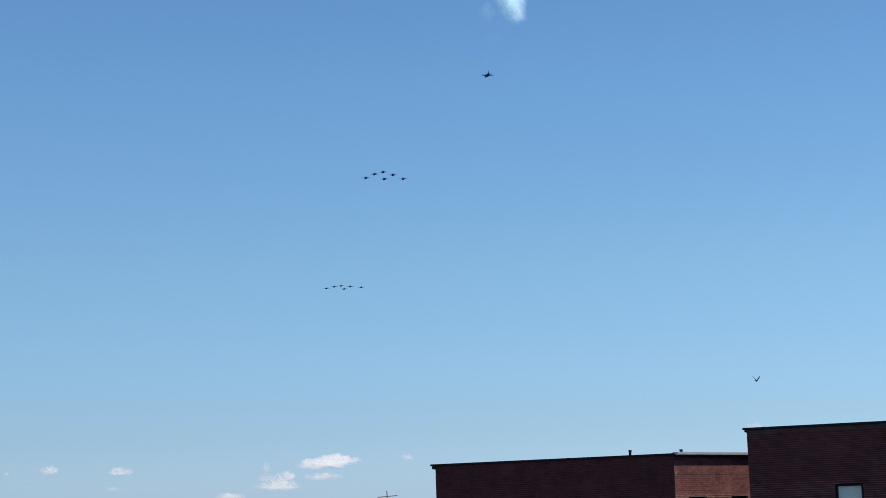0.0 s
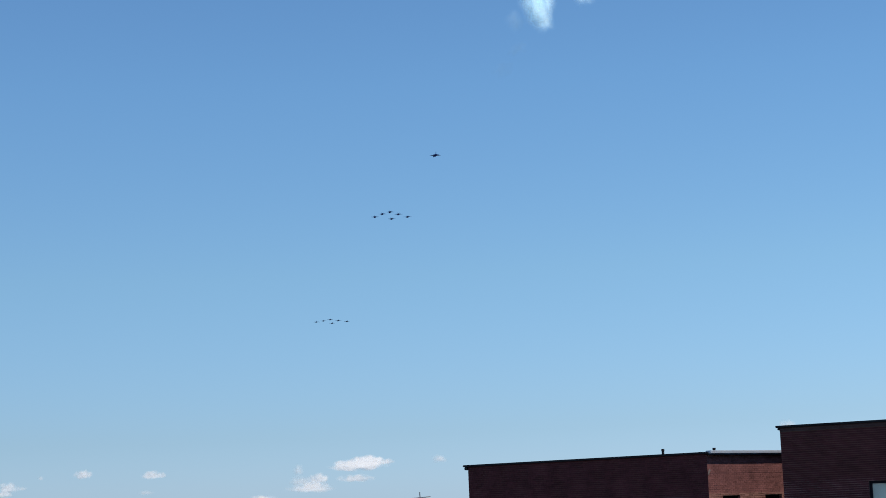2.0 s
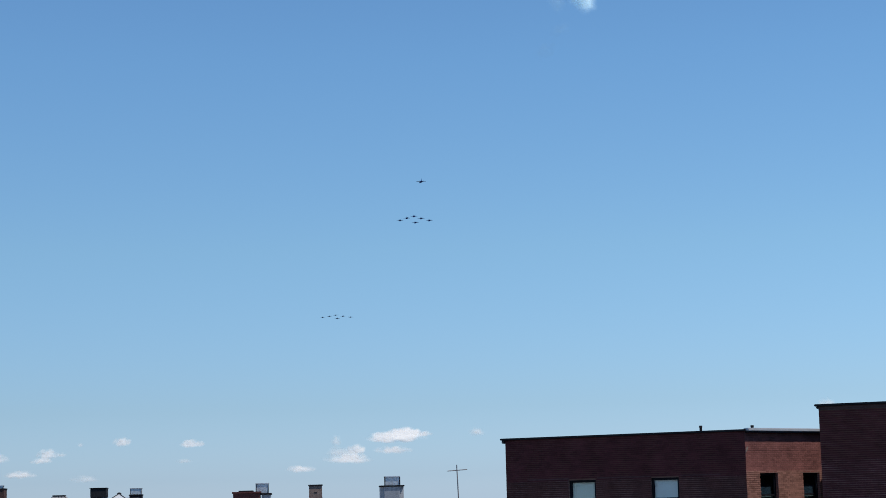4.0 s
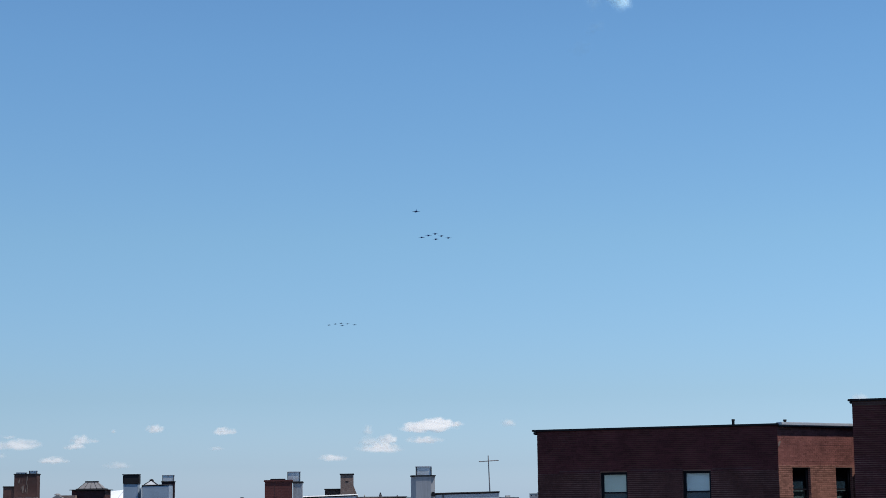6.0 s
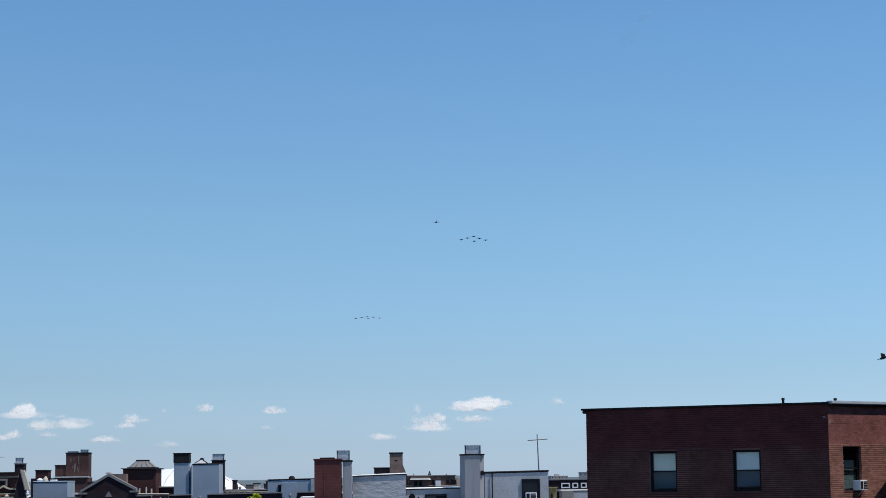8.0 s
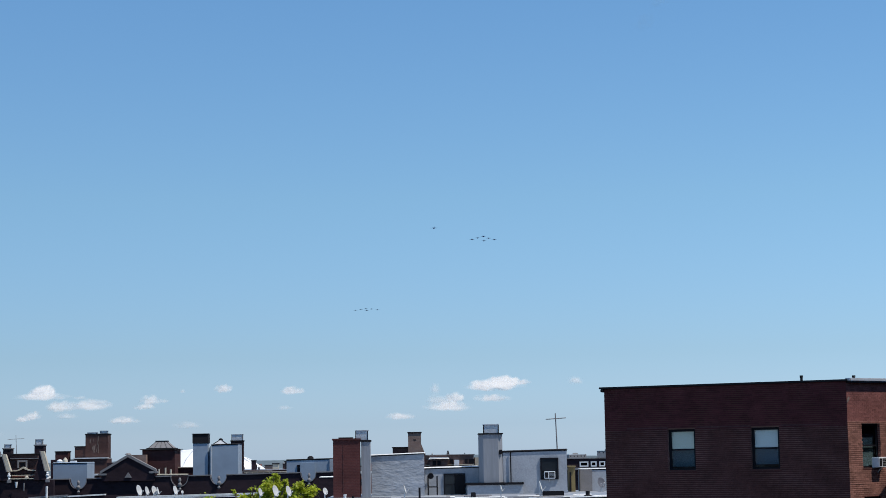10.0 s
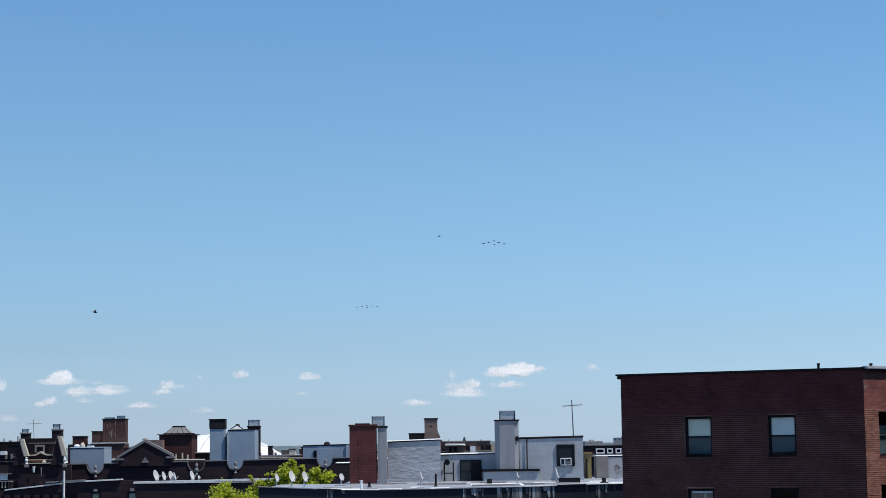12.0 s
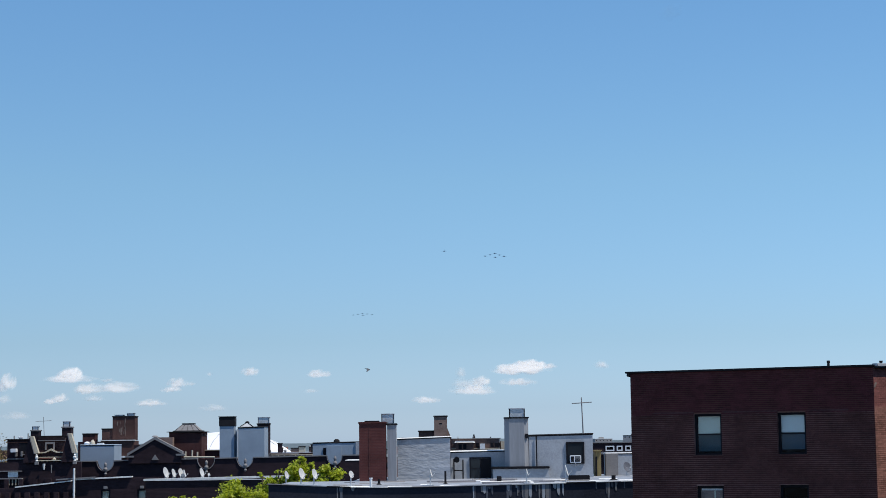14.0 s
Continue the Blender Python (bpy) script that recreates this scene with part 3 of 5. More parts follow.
part("vent_pipe", rod((9.62, 0.6, E + 2.1), (9.62, 0.6, E + 2.84), 0.055), TAR, house)
part("pipe_collar", rod((9.62, 0.6, E + 2.83), (9.62, 0.6, E + 2.89), 0.064), TAR, house)
for k, (a, c, lo, hi) in enumerate(W1):
    sash_window(house, "window", a, c, lo, hi, 0.13, (0.93, 0.90, 0.6, 0.0)[k], (SHADE, COOL_SHADE, CURTAIN, SHADE)[k], None, None, k > 2)
a, c, lo, hi = W1[2]
part("curtain_rail", soft_block(a + 0.14, c - 0.12, 0.215, 0.228, hi - 0.17, hi - 0.10, 0.004), WHITE_METAL, house, "white curtain rail behind glass")
part("curtain_edge", block(a + 0.62, a + 0.67, 0.215, 0.228, lo + 0.05, hi - 0.18), SHADE, house, "pale curtain edge behind glass")
for a, c, lo, hi in LOW:
    sash_window(house, "window", a, c, lo, hi, 0.13, 0.0)
for k, (a, c, lo, hi) in enumerate(W2):
    sash_window(house, "window", a, c, lo, hi, 0.11, (0.92, 0.80, 0.5, 0.6)[k], SHADE, RET, None, True, True)
    part("lintel", block(a - 0.1, c + 0.1, -0.012, 0.003, hi, hi + 0.08), RED_BRICK, house, "", RET)
for a, c in ((0.95, 2.6), (3.72, 5.84), (6.95, 8.5)):
    part("lintel_course", block(a, c, -0.022, -0.002, E + 1.08, E + 1.135), FAINT_MORTAR, house, "thin faded band of lintel stone")
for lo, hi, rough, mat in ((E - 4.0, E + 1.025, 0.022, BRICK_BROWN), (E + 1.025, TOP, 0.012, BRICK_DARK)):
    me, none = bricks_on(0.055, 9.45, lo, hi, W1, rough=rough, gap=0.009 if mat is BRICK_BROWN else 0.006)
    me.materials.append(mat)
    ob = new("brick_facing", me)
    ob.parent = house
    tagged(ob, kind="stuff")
# facing in the lightened, sunlit brick colours
for lo, hi, rough, gap, mat in ((E - 2.6, E + 1.2, 0.022, 0.008, BRICK_TAN_LIT), (E + 1.2, TOP - 0.1, 0.012, 0.003, BRICK_LIT)):
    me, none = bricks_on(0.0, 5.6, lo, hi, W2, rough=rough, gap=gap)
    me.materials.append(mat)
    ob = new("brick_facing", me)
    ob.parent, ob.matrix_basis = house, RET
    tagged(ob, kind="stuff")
part("mortar_smear", slab_xz([(0.0, TOP - 0.78), (0.07, TOP - 0.74), (0.16, TOP - 0.60), (0.10, TOP - 0.56), (0.03, TOP - 0.64)], -0.03, 0.0), PALE_MORTAR, house, "pale mortar smear at the corner", RET)
turned = pose(7.14, 72.35, 0, 0, 0, TURN) @ RET
air_conditioner("air_conditioner", "white window air conditioner with dark grille in a brick wall", turned @ pose(1.52, 0.0, E - 0.50), 0.72)

# ---- the nearer, taller brick house ----
tall = thing("apartment_building", "tall dark red brick house with a plain parapet", "building", pose(17.25, 63.687, 0, 0, 0, TURN))
TT = E + 3.28
W3 = [(2.90, 3.87, E - 0.35, E + 1.31), (8.0, 8.9, E - 0.35, E + 1.25)] + [(a, a + 0.9, E - 0.35 - 2.8 * k, E + 1.25 - 2.8 * k) for a in (2.94, 8.0) for k in range(1, 6)]
part("front_wall", wall_with_holes(0.0, 14.0, 0, E + 1.46, 0.0, 0.32, W3), PALE_JOINT, tall)
part("upper_wall", block(0.0, 14.0, 0.0, 0.32, E + 1.46, TT), MORTAR, tall)
part("side_wall", block(0.0, 0.32, 0.325, 12, 0, TT), DARK_BRICK, tall)
part("side_wall", block(13.68, 14.0, 0.325, 12, 0, TT), DARK_BRICK, tall)
part("back_wall", block(0.0, 14, 12.0, 12.3, 0, TT), DARK_BRICK, tall)
part("roof", block(0.33, 13.67, 0.33, 11.99, E + 2.4, E + 2.6), TAR, tall)
part("partition", block(0.33, 13.67, 4.6, 4.75, E - 4, E + 2.39), PLASTER, tall)
part("coping", soft_block(-0.13, 14.1, -0.12, 0.36, TT + 0.002, TT + 0.075, 0.015), TAR, tall, "black tarred coping")
part("frieze", block(0.0, 14.0, -0.035, -0.002, TT - 0.14, TT - 0.002), BROWN_BRICK, tall, "weathered brown band under the coping")
part("gutter_end", soft_block(-0.07, -0.005, -0.10, 0.3, TT - 0.08, TT, 0.02), TAR, tall)
for a, c, lo, hi in W3:
    sash_window(tall, "window", a, c, lo, hi, 0.13, 0.5)
me, singles = bricks_on(0.0, 7.0, E - 0.4, TT - 0.15, W3, keep=lambda x, z: x < 1.25 and E - 0.1 < z < E + 3.0, gap=0.0105, rough=0.02)
me.materials.append(BRICK_DARK)
ob = new("brick_facing", me)
ob.parent = tall
tagged(ob, kind="stuff")

# ---- the silver-coated roof with its white bulkheads ----
R1 = E - 1.70
roof_house = thing("row_house", "long dark-walled house with a silver-coated flat roof", "building")
SAG = ((-8.2, 0.0), (-8.03, 0.02), (-6.3, -0.06), (-4.75, -0.15), (-2.2, -0.19), (0.36, -0.17), (2.4, -0.14), (4.2, -0.12), (6.0, -0.08), (8.3, -0.04), (12.6, 0.0))


def front_z(x):
    """Height of the sagging front edge."""
    for (a, p), (b, q) in zip(SAG, SAG[1:]):
        if a <= x <= b:
            return R1 + p + (q - p) * (x - a) / (b - a)
    return R1


def roof_z(x, y):
    """The roofing falls a little towards the front edge."""
    k = min(max((y - 85.4) / 7.0, 0.0), 1.0)
    return (front_z(x) - 0.02) * (1 - k) + (R1 - 0.02) * k


part("front_wall", slab_xz([(-8.03, 0), (12.5, 0)] + [(x, front_z(x) - 0.002) for x in (12.5, 8.3, 6.0, 4.2, 2.4, 0.36, -2.2, -4.75, -6.3, -8.03)], 85.0, 85.35), PITCH, roof_house, "black tarred parapet wall")
part("side_wall", block(-8.03, -7.7, 85.36, 93.0, 0, R1 - 0.12), BLACKISH_BRICK, roof_house)
part("back_wall", block(-8.03, 12.5, 104.0, 104.3, 0, R1 - 0.3), BLACKISH_BRICK, roof_house)
bm = bmesh.new()
grid = {}
xs, ys = [-7.7 + 20.2 * k / 26 for k in range(27)], (85.36, 86.5, 88.0, 90.0, 92.4, 93.0, 104.0)
for a, x in enumerate(xs):
    for c, y in enumerate(ys):
        grid[a, c] = bm.verts.new((x, y, roof_z(x, y)))
for a in range(26):
    for c in range(6):
        if c < 5 or xs[a] > -4.7:
            bm.faces.new((grid[a, c], grid[a + 1, c], grid[a + 1, c + 1], grid[a, c + 1]))
ext = bmesh.ops.extrude_face_region(bm, geom=bm.faces[:])
bmesh.ops.translate(bm, verts=[v for v in ext["geom"] if isinstance(v, bmesh.types.BMVert)], vec=(0, 0, -0.25))
bmesh.ops.recalc_face_normals(bm, faces=bm.faces[:])
part("roof", bm, SILVER_ROOF, roof_house, "patchy silver roof coating")
rng = random.Random(11)
x = -8.1
while x < 12.4:
    w = rng.uniform(0.9, 1.9)
    dz = rng.uniform(-0.015, 0.015)
    e = min(x + w, 12.5) - 0.01
    bm = soft_block(x, e, 84.93, 85.42, 0, 0.035 + dz, 0.008)
    for v in bm.verts:
        v.co.z += front_z(min(max(v.co.x, -8.03), 12.5))
    part("coping", bm, rng.choice([SILVER_ROOF, SILVER_ROOF, COPING, CONCRETE, TAR]), roof_house)
    x += w
for k in range(44):
    # mended strips of roofing, some bright with fresh coating, some bare tar
    x, y = rng.uniform(-7.4, 11.0), rng.uniform(85.6, 92.5)
    if x < -4.6 and y > 91.5:
        continue
    w, d = rng.uniform(0.5, 2.6), rng.uniform(0.25, 1.2)
    bm = block(x, min(x + w, 12.3), y, y + d, 0, 0.008 + 0.0006 * k, 0.02, 0.02)
    for v in bm.verts:
        v.co.z += roof_z(v.co.x, v.co.y) + 0.002
    part("roofing_patch", bm, rng.choice([COPING, COPING, SILVER_ROOF, DRIP, CONCRETE, CONCRETE]), roof_house)
for k in range(60):
    # runs of spilled roof coating down the wall
    c = rng.choice([-4.8, 1.5, 2.0, 2.9, 3.2, 3.5, 3.7, 4.1, 4.6, 5.0, 7.2, 7.5, 7.7])
    x, w, h = c + rng.gauss(0, 0.22), rng.uniform(0.03, 0.16), rng.uniform(0.12, 0.9)
    top = front_z(x) - 0.004
    part("coating_run", slab_xz([(x, top), (x + w, top), (x + w * 0.94, top - h * 0.8), (x + w * 0.7, top - h), (x + w * 0.35, top - h * 0.96), (x + w * 0.06, top - h * 0.72)], 84.985 - 0.0001 * k, 84.999), rng.choice([STUCCO, CONCRETE, CONCRETE, DRIP, DRIP, DRIP]), roof_house)


def bulkhead(name, label, x0, x1, y0, y1, z0, z1, material, slope=0.0, cap=None, overhang=0.08):
    """A roof-top stair or lift housing with a proud coping; slope lifts its right end."""
    b = thing(name, label, "roof bulkhead")
    bm = block(x0, x1, y0, y1, z0, z1)
    for v in bm.verts:
        if v.co.z > z1 - 0.01 and v.co.x > (x0 + x1) / 2:
            v.co.z += slope
    part("wall", bm, material, b)
    bm = block(x0 - overhang, x1 + overhang, y0 - overhang, y1 + overhang, z1 + 0.002, z1 + 0.055, 0.05, 0.05)
    for v in bm.verts:
        if v.co.x > (x0 + x1) / 2:
            v.co.z += slope
    bmesh.ops.bevel(bm, geom=bm.edges[:], offset=0.012, segments=1, affect="EDGES")
    part("coping", bm, cap or COPING, b)
    bm = block(x0 - 0.012, x1 + 0.012, y0 - 0.012, y0 - 0.001, z1 - 0.05, z1)
    for v in bm.verts:
        if v.co.x > (x0 + x1) / 2:
            v.co.z += slope
    part("strip_under_coping", bm, BLACK_METAL, b, "thin black strip under the coping")
    return b


def chimney(name, label, x0, x1, y0, y1, z0, z1, material, pots=(), cap=True, caps=TAR):
    """A masonry stack with a corbelled cap and square metal flue hoods."""
    b = thing(name, label, "chimney")
    part("shaft", block(x0, x1, y0, y1, z0, z1), material, b)
    if cap:
        part("cap", soft_block(x0 - 0.05, x1 + 0.05, y0 - 0.05, y1 + 0.05, z1 + 0.002, z1 + 0.09, 0.015), caps, b)
    for px, w, h in pots:
        hood = part("flue_hood", block(px - w / 2, px + w / 2, y0 + 0.15, y0 + 0.15 + w, z1 + 0.092, z1 + 0.1 + h * 0.92), GALVANISED, b, "dull galvanised flue hood")
        for sx in (-1, 1):
            part("hood_edge", block(px + sx * w / 2 - 0.02, px + sx * w / 2 + 0.02, y0 + 0.13, y0 + 0.17, z1 + 0.095, z1 + 0.1 + h), FRAME_BLACK, hood)
        part("hood_lid", soft_block(px - w / 2 - 0.04, px + w / 2 + 0.04, y0 + 0.11, y0 + 0.19 + w, z1 + 0.101 + h * 0.92, z1 + 0.14 + h * 0.92, 0.008), GALVANISED, hood)
    return b


RT = R1 - 0.02
b = chimney("brick_chimney", "broad red brick chimney on the silver roof", -4.28, -2.96, 93.0, 94.2, RT, E + 1.10, RUST_BRICK, (), True, RUST_BRICK)
part("top_slab", soft_block(-4.02, -3.29, 93.15, 94.0, E + 1.193, E + 1.25, 0.015), TAR, b, "dark slab over the flue")
part("corner_bead", block(-3.80, -3.775, 92.99, 92.999, E - 1.5, E + 1.05), FAINT_MORTAR, b, "pale mortar line down the face")
for k in range(5):
    part("smear", slab_xz([(-3.82 + 0.012 * k, E - 1.4 + 0.4 * k), (-3.77, E - 1.38 + 0.4 * k), (-3.78, E - 1.1 + 0.4 * k), (-3.81, E - 1.15 + 0.4 * k)], 92.982, 92.989), FAINT_MORTAR, b)
chimney("stucco_chimney", "grey stucco chimney with a metal flue hood", -2.89, -2.45, 93.2, 94.4, RT, E + 1.02, STREAKED, ((-2.86, 0.60, 0.48),))
b = bulkhead("roof_bulkhead", "rough trowelled grey-white stucco bulkhead with bright coping", -2.44, 0.24, 95.0, 99.0, RT, E + 0.33, TROWEL, 0.08)
part("scupper", soft_block(-2.62, -2.5, 94.9, 95.1, E + 0.15, E + 0.32, 0.02), TAR, b)
b = bulkhead("roof_bulkhead", "low grey stucco bulkhead with a dark door and white coping", 0.26, 3.02, 96.0, 100.0, RT, E - 0.36, STUCCO, 0.04)
part("door_frame", wall_with_holes(1.22, 2.32, RT + 0.02, E - 0.64, 95.93, 95.995, [(1.29, 2.25, RT + 0.02, E - 0.71)]), FRAME_BLACK, b)
part("door_pane", block(1.29, 1.76, 95.95, 95.99, RT + 0.03, E - 0.72), DARK_PANE, b, "reflecting door pane coloured dark for an unlit room")
part("door_leaf", block(1.77, 2.25, 95.96, 95.99, RT + 0.03, E - 0.72), BLACK_METAL, b, "black metal door leaf")
part("muntin", block(1.29, 1.76, 95.93, 95.949, E - 1.22, E - 1.18), FRAME_BLACK, b)
lad = thing("roof_ladder", "black steel ladder against a stucco bulkhead", "ladder")
part("side_rail", rod((0.42, 95.7, RT), (0.42, 95.8, E - 0.72), 0.035), BLACK_METAL, lad)
part("side_rail", rod((0.88, 95.7, RT), (0.88, 95.8, E - 0.75), 0.035), BLACK_METAL, lad)
part("rung", rod((0.42, 95.72, E - 1.3), (0.88, 95.72, E - 1.3), 0.03), BLACK_METAL, lad)
vent = thing("roof_vent", "black gooseneck vent on a stucco bulkhead", "vent")
part("pipe", rod((0.56, 95.9, E - 0.75), (0.56, 95.6, E - 0.72), 0.07), BLACK_METAL, vent)
part("mouth", rod((0.56, 95.61, E - 0.71), (0.56, 95.45, E - 0.76), 0.13, 0.15, 12), BLACK_METAL, vent)

tower = thing("stucco_chimney", "tall grey stucco chimney with chamfered corners and square metal hood", "chimney")
c = 0.22
part("shaft", prism([(3.02 + c, 95.0), (4.22 - c, 95.0), (4.22, 95.0 + c), (4.22, 96.0), (3.02, 96.0), (3.02, 95.0 + c)], E - 1.12, E + 1.30), STREAKED, tower)
part("cap", soft_block(2.98, 4.26, 94.95, 96.05, E + 1.302, E + 1.37, 0.02), BLACK_METAL, tower)
hood = part("flue_hood", block(3.28, 4.02, 95.15, 95.85, E + 1.372, E + 1.78), GALVANISED, tower, "dull galvanised flue hood")
for x in (3.27, 4.03):
    part("hood_edge", block(x - 0.025, x + 0.025, 95.12, 95.17, E + 1.372, E + 1.80), FRAME_BLACK, hood)
part("hood_lid", soft_block(3.24, 4.06, 95.1, 95.9, E + 1.782, E + 1.83, 0.01), GALVANISED, hood)
part("plinth", block(2.4, 5.2, 94.9, 96.2, RT, E - 1.24), STUCCO, tower)
part("plinth_cap", soft_block(2.3, 5.25, 94.8, 96.3, E - 1.238, E - 1.125, 0.02), BLACK_METAL, tower)
b = bulkhead("roof_bulkhead", "grey stucco roof room with one window and thin dark coping", 4.24, 7.48, 95.2, 100.0, RT, E + 0.42, STUCCO, 0.05, BLACK_METAL, 0.06)
part("downpipe", rod((4.62, 95.13, RT), (4.62, 95.13, E + 0.4), 0.03), BLACK_METAL, b)
part("scupper", soft_block(4.04, 4.2, 94.98, 95.14, E + 0.30, E + 0.52, 0.02), BLACK_METAL, b)
win = new("window")
win.parent = b
part("window_frame", wall_with_holes(6.12, 7.04, E - 1.02, E + 0.08, 95.12, 95.195, [(6.19, 6.97, E - 0.95, E + 0.01)]), FRAME_BLACK, win)
part("pane", block(6.19, 6.97, 95.15, 95.19, E - 0.95, E + 0.01), DARK_PANE, win, "reflecting pane coloured dark for an unlit room")
part("sash_bar", block(6.19, 6.97, 95.13, 95.149, E - 0.62, E - 0.57), FRAME_BLACK, win)
air_conditioner("air_conditioner", "white window air conditioner under a dark roof-room window", pose(6.58, 95.25, E - 0.98))


def aerial(name, label, x, y, z0, z1, arm, tilt, thick=1.0):
    a = thing(name, label, "antenna")
    part("mast", rod((x + 0.03, y, z0), (x - 0.03, y, z1), 0.034 * thick, 0.026 * thick), CONCRETE, a)
    part("boom", rod((x - arm, y, z1 - 0.28 - tilt), (x + arm, y, z1 - 0.28 + tilt), 0.024 * thick), CONCRETE, a)
    for k in range(6):
        t = -1 + 2 * k / 5
        part("element", rod((x + arm * t, y - 0.42 + 0.04 * k, z1 - 0.28 + tilt * t), (x + arm * t, y + 0.42 - 0.04 * k, z1 - 0.28 + tilt * t), 0.010, sides=5), CONCRETE, a)
    return a


aerial("tv_antenna", "old rooftop television antenna on a thin mast", 7.07, 96.5, E + 0.5, E + 2.36, 0.50, 0.03)


def dish(label, x, y, z, r, turn, tilt=16, group="dishes on the roofs", enamel=None, lift=0.0):
    """A small satellite dish: shallow bowl, feed arm, receiver head, bracket and mast."""
    d = thing("satellite_dish", label, "satellite dish", pose(x, y, z), group)
    m = pose(0, 0, 0.55 * r + 0.32 + lift, 90 - tilt, 0, 0)
    m = pose(0, 0, 0, 0, 0, turn + 20) @ m
    bm = bmesh.new()
    lathe(bm, [(0.02, 0.0), (0.5 * r, 0.035 * r), (0.85 * r, 0.13 * r), (r, 0.2 * r), (r * 1.01, 0.185 * r), (0.85 * r, 0.10 * r), (0.5 * r, 0.0), (0.02, -0.03)], sides=20)
    for f in bm.faces:
        f.smooth = True
    part("bowl", bm, enamel or DISH, d, "", m)
    part("feed_arm", rod((0, -0.9 * r, 0.1 * r), (0, -0.35 * r, 0.85 * r), 0.018), GALVANISED, d, "", m)
    part("receiver", soft_block(-0.05, 0.05, -0.42 * r, -0.2 * r, 0.8 * r, 0.95 * r, 0.015), DISH, d, "", m)
    part("mast", rod((0, 0, 0), (0, 0, 0.55 * r + 0.3 + lift), 0.028), GALVANISED, d)
    part("foot", soft_block(-0.16, 0.16, -0.16, 0.16, 0, 0.05, 0.01), GALVANISED, d)
    return d


DL = "small white satellite dish on a short mast at a roof edge"
for x, y, r, turn in ((-7.35, 86.4, 0.20, 50), (-6.68, 86.6, 0.27, 46), (-6.06, 86.3, 0.25, 48), (-4.40, 87.0, 0.17, 35), (-0.72, 87.0, 0.21, 64), (3.75, 87.0, 0.17, 62), (5.55, 86.8, 0.27, 62)):
    dish(DL, x, y, roof_z(x, y), r, turn, lift=RT - roof_z(x, y))
# the shade on this dish is put into its dark enamel
dish("satellite dish coloured dark for its shaded back, beside a pale wall", 9.40, 97.5, RT, 0.27, 20, enamel=DRIP)
vp = thing("vent_pipe", "white capped vent pipe on the silver roof", "pipe")
part("pipe", rod((-3.42, 85.7, R1 - 0.24), (-3.42, 85.7, R1 + 0.22), 0.06), WHITE_METAL, vp)
part("cap", rod((-3.42, 85.7, R1 + 0.22), (-3.42, 85.7, R1 + 0.26), 0.085), WHITE_METAL, vp)
for x, h, w in ((-0.02, 0.50, 0.05), (-3.15, 0.16, 0.06), (7.9, 0.2, 0.1)):
    vp = thing("vent_pipe", "short black vent pipe on the silver roof", "pipe")
    part("pipe", rod((x, 88.5, RT - 0.12), (x, 88.5, RT + h), w), BLACK_METAL, vp)
    part("flashing", lathe(bmesh.new(), [(w * 2.2, 0), (w * 1.2, 0.06)], (x, 88.5, roof_z(x, 88.5))), TAR, vp)
for x, w in ((2.45, 0.22), (5.9, 1.0)):
    cv = thing("roof_curb", "low dark metal curb on the silver roof", "roof curb")
    part("curb", soft_block(x, x + w, 90, 90.6, RT - 0.08, RT + 0.2, 0.02), BLACK_METAL, cv)

# white wall and yellow shed beyond the roof room
b = bulkhead("roof_bulkhead", "pale grey painted parapet wall at the roof's end", 8.52, 12.4, 100.0, 101.0, RT, E - 0.56, STUCCO, 0.0, GALVANISED, 0.04)
part("pier", soft_block(8.5, 9.16, 99.7, 99.99, RT, E - 0.56, 0.02), CONCRETE, b, "darker grey rendered pier")
shed = thing("roof_hut", "small yellow-painted hut with a black frame on the roof", "hut")
part("wall", block(7.92, 8.2, 99.0, 100.5, RT, E - 0.42), YELLOW, shed)
part("roof", block(7.80, 8.25, 98.9, 100.6, E - 0.418, E - 0.36), YELLOW, shed)
part("frame", block(7.66, 7.74, 98.9, 98.98, RT, E - 0.55), BLACK_METAL, shed)
part("frame", block(7.9, 7.98, 98.9, 98.98, RT, E - 0.7), BLACK_METAL, shed)
part("chimney_pipe", rod((7.6, 99.2, RT), (7.6, 99.2, E - 0.2), 0.06), LIMESTONE, shed)

# ---- houses behind the silver roof ----
b = thing("apartment_building", "dark brick house with white-framed windows under a flat roof", "building")
part("wall", wall_with_holes(10.5, 22.0, 0, E + 0.0, 160, 160.35, [(x + 0.1, x + w - 0.1, E - 0.62, E - 0.30) for x, w in ((13.65, 0.75), (14.60, 0.50), (15.33, 0.50))]), BLACKISH_BRICK, b)
part("rear_wall", block(10.5, 22.0, 160.36, 172, 0, E - 0.02), BLACKISH_BRICK, b)
part("coping", block(10.4, 22.1, 159.9, 160.4, E + 0.002, E + 0.08), CONCRETE, b)
for x, w in ((13.65, 0.75), (14.60, 0.50), (15.33, 0.50)):
    part("window_frame", wall_with_holes(x, x + w, E - 0.68, E - 0.24, 159.93, 159.998, [(x + 0.1, x + w - 0.1, E - 0.58, E - 0.34)]), WHITE_METAL, b)
part("ledge", block(10.4, 22.1, 159.7, 159.999, E - 0.95, E - 0.75), CONCRETE, b)
b = thing("apartment_building", "brown brick house with a dormer and small chimneys", "building")
part("wall", block(-1.0, 5.2, 180, 192, 0, E + 0.55), MID_BRICK, b)
part("coping", block(-1.1, 5.3, 179.9, 192.1, E + 0.552, E + 0.62), CONCRETE, b)
part("dormer", block(1.0, 2.7, 179.0, 179.99, E - 0.9, E + 0.18), MID_BRICK, b)
part("dormer_roof", block(0.85, 2.85, 178.85, 180.0, E + 0.182, E + 0.34, 0.1, 0.1), COPING, b)
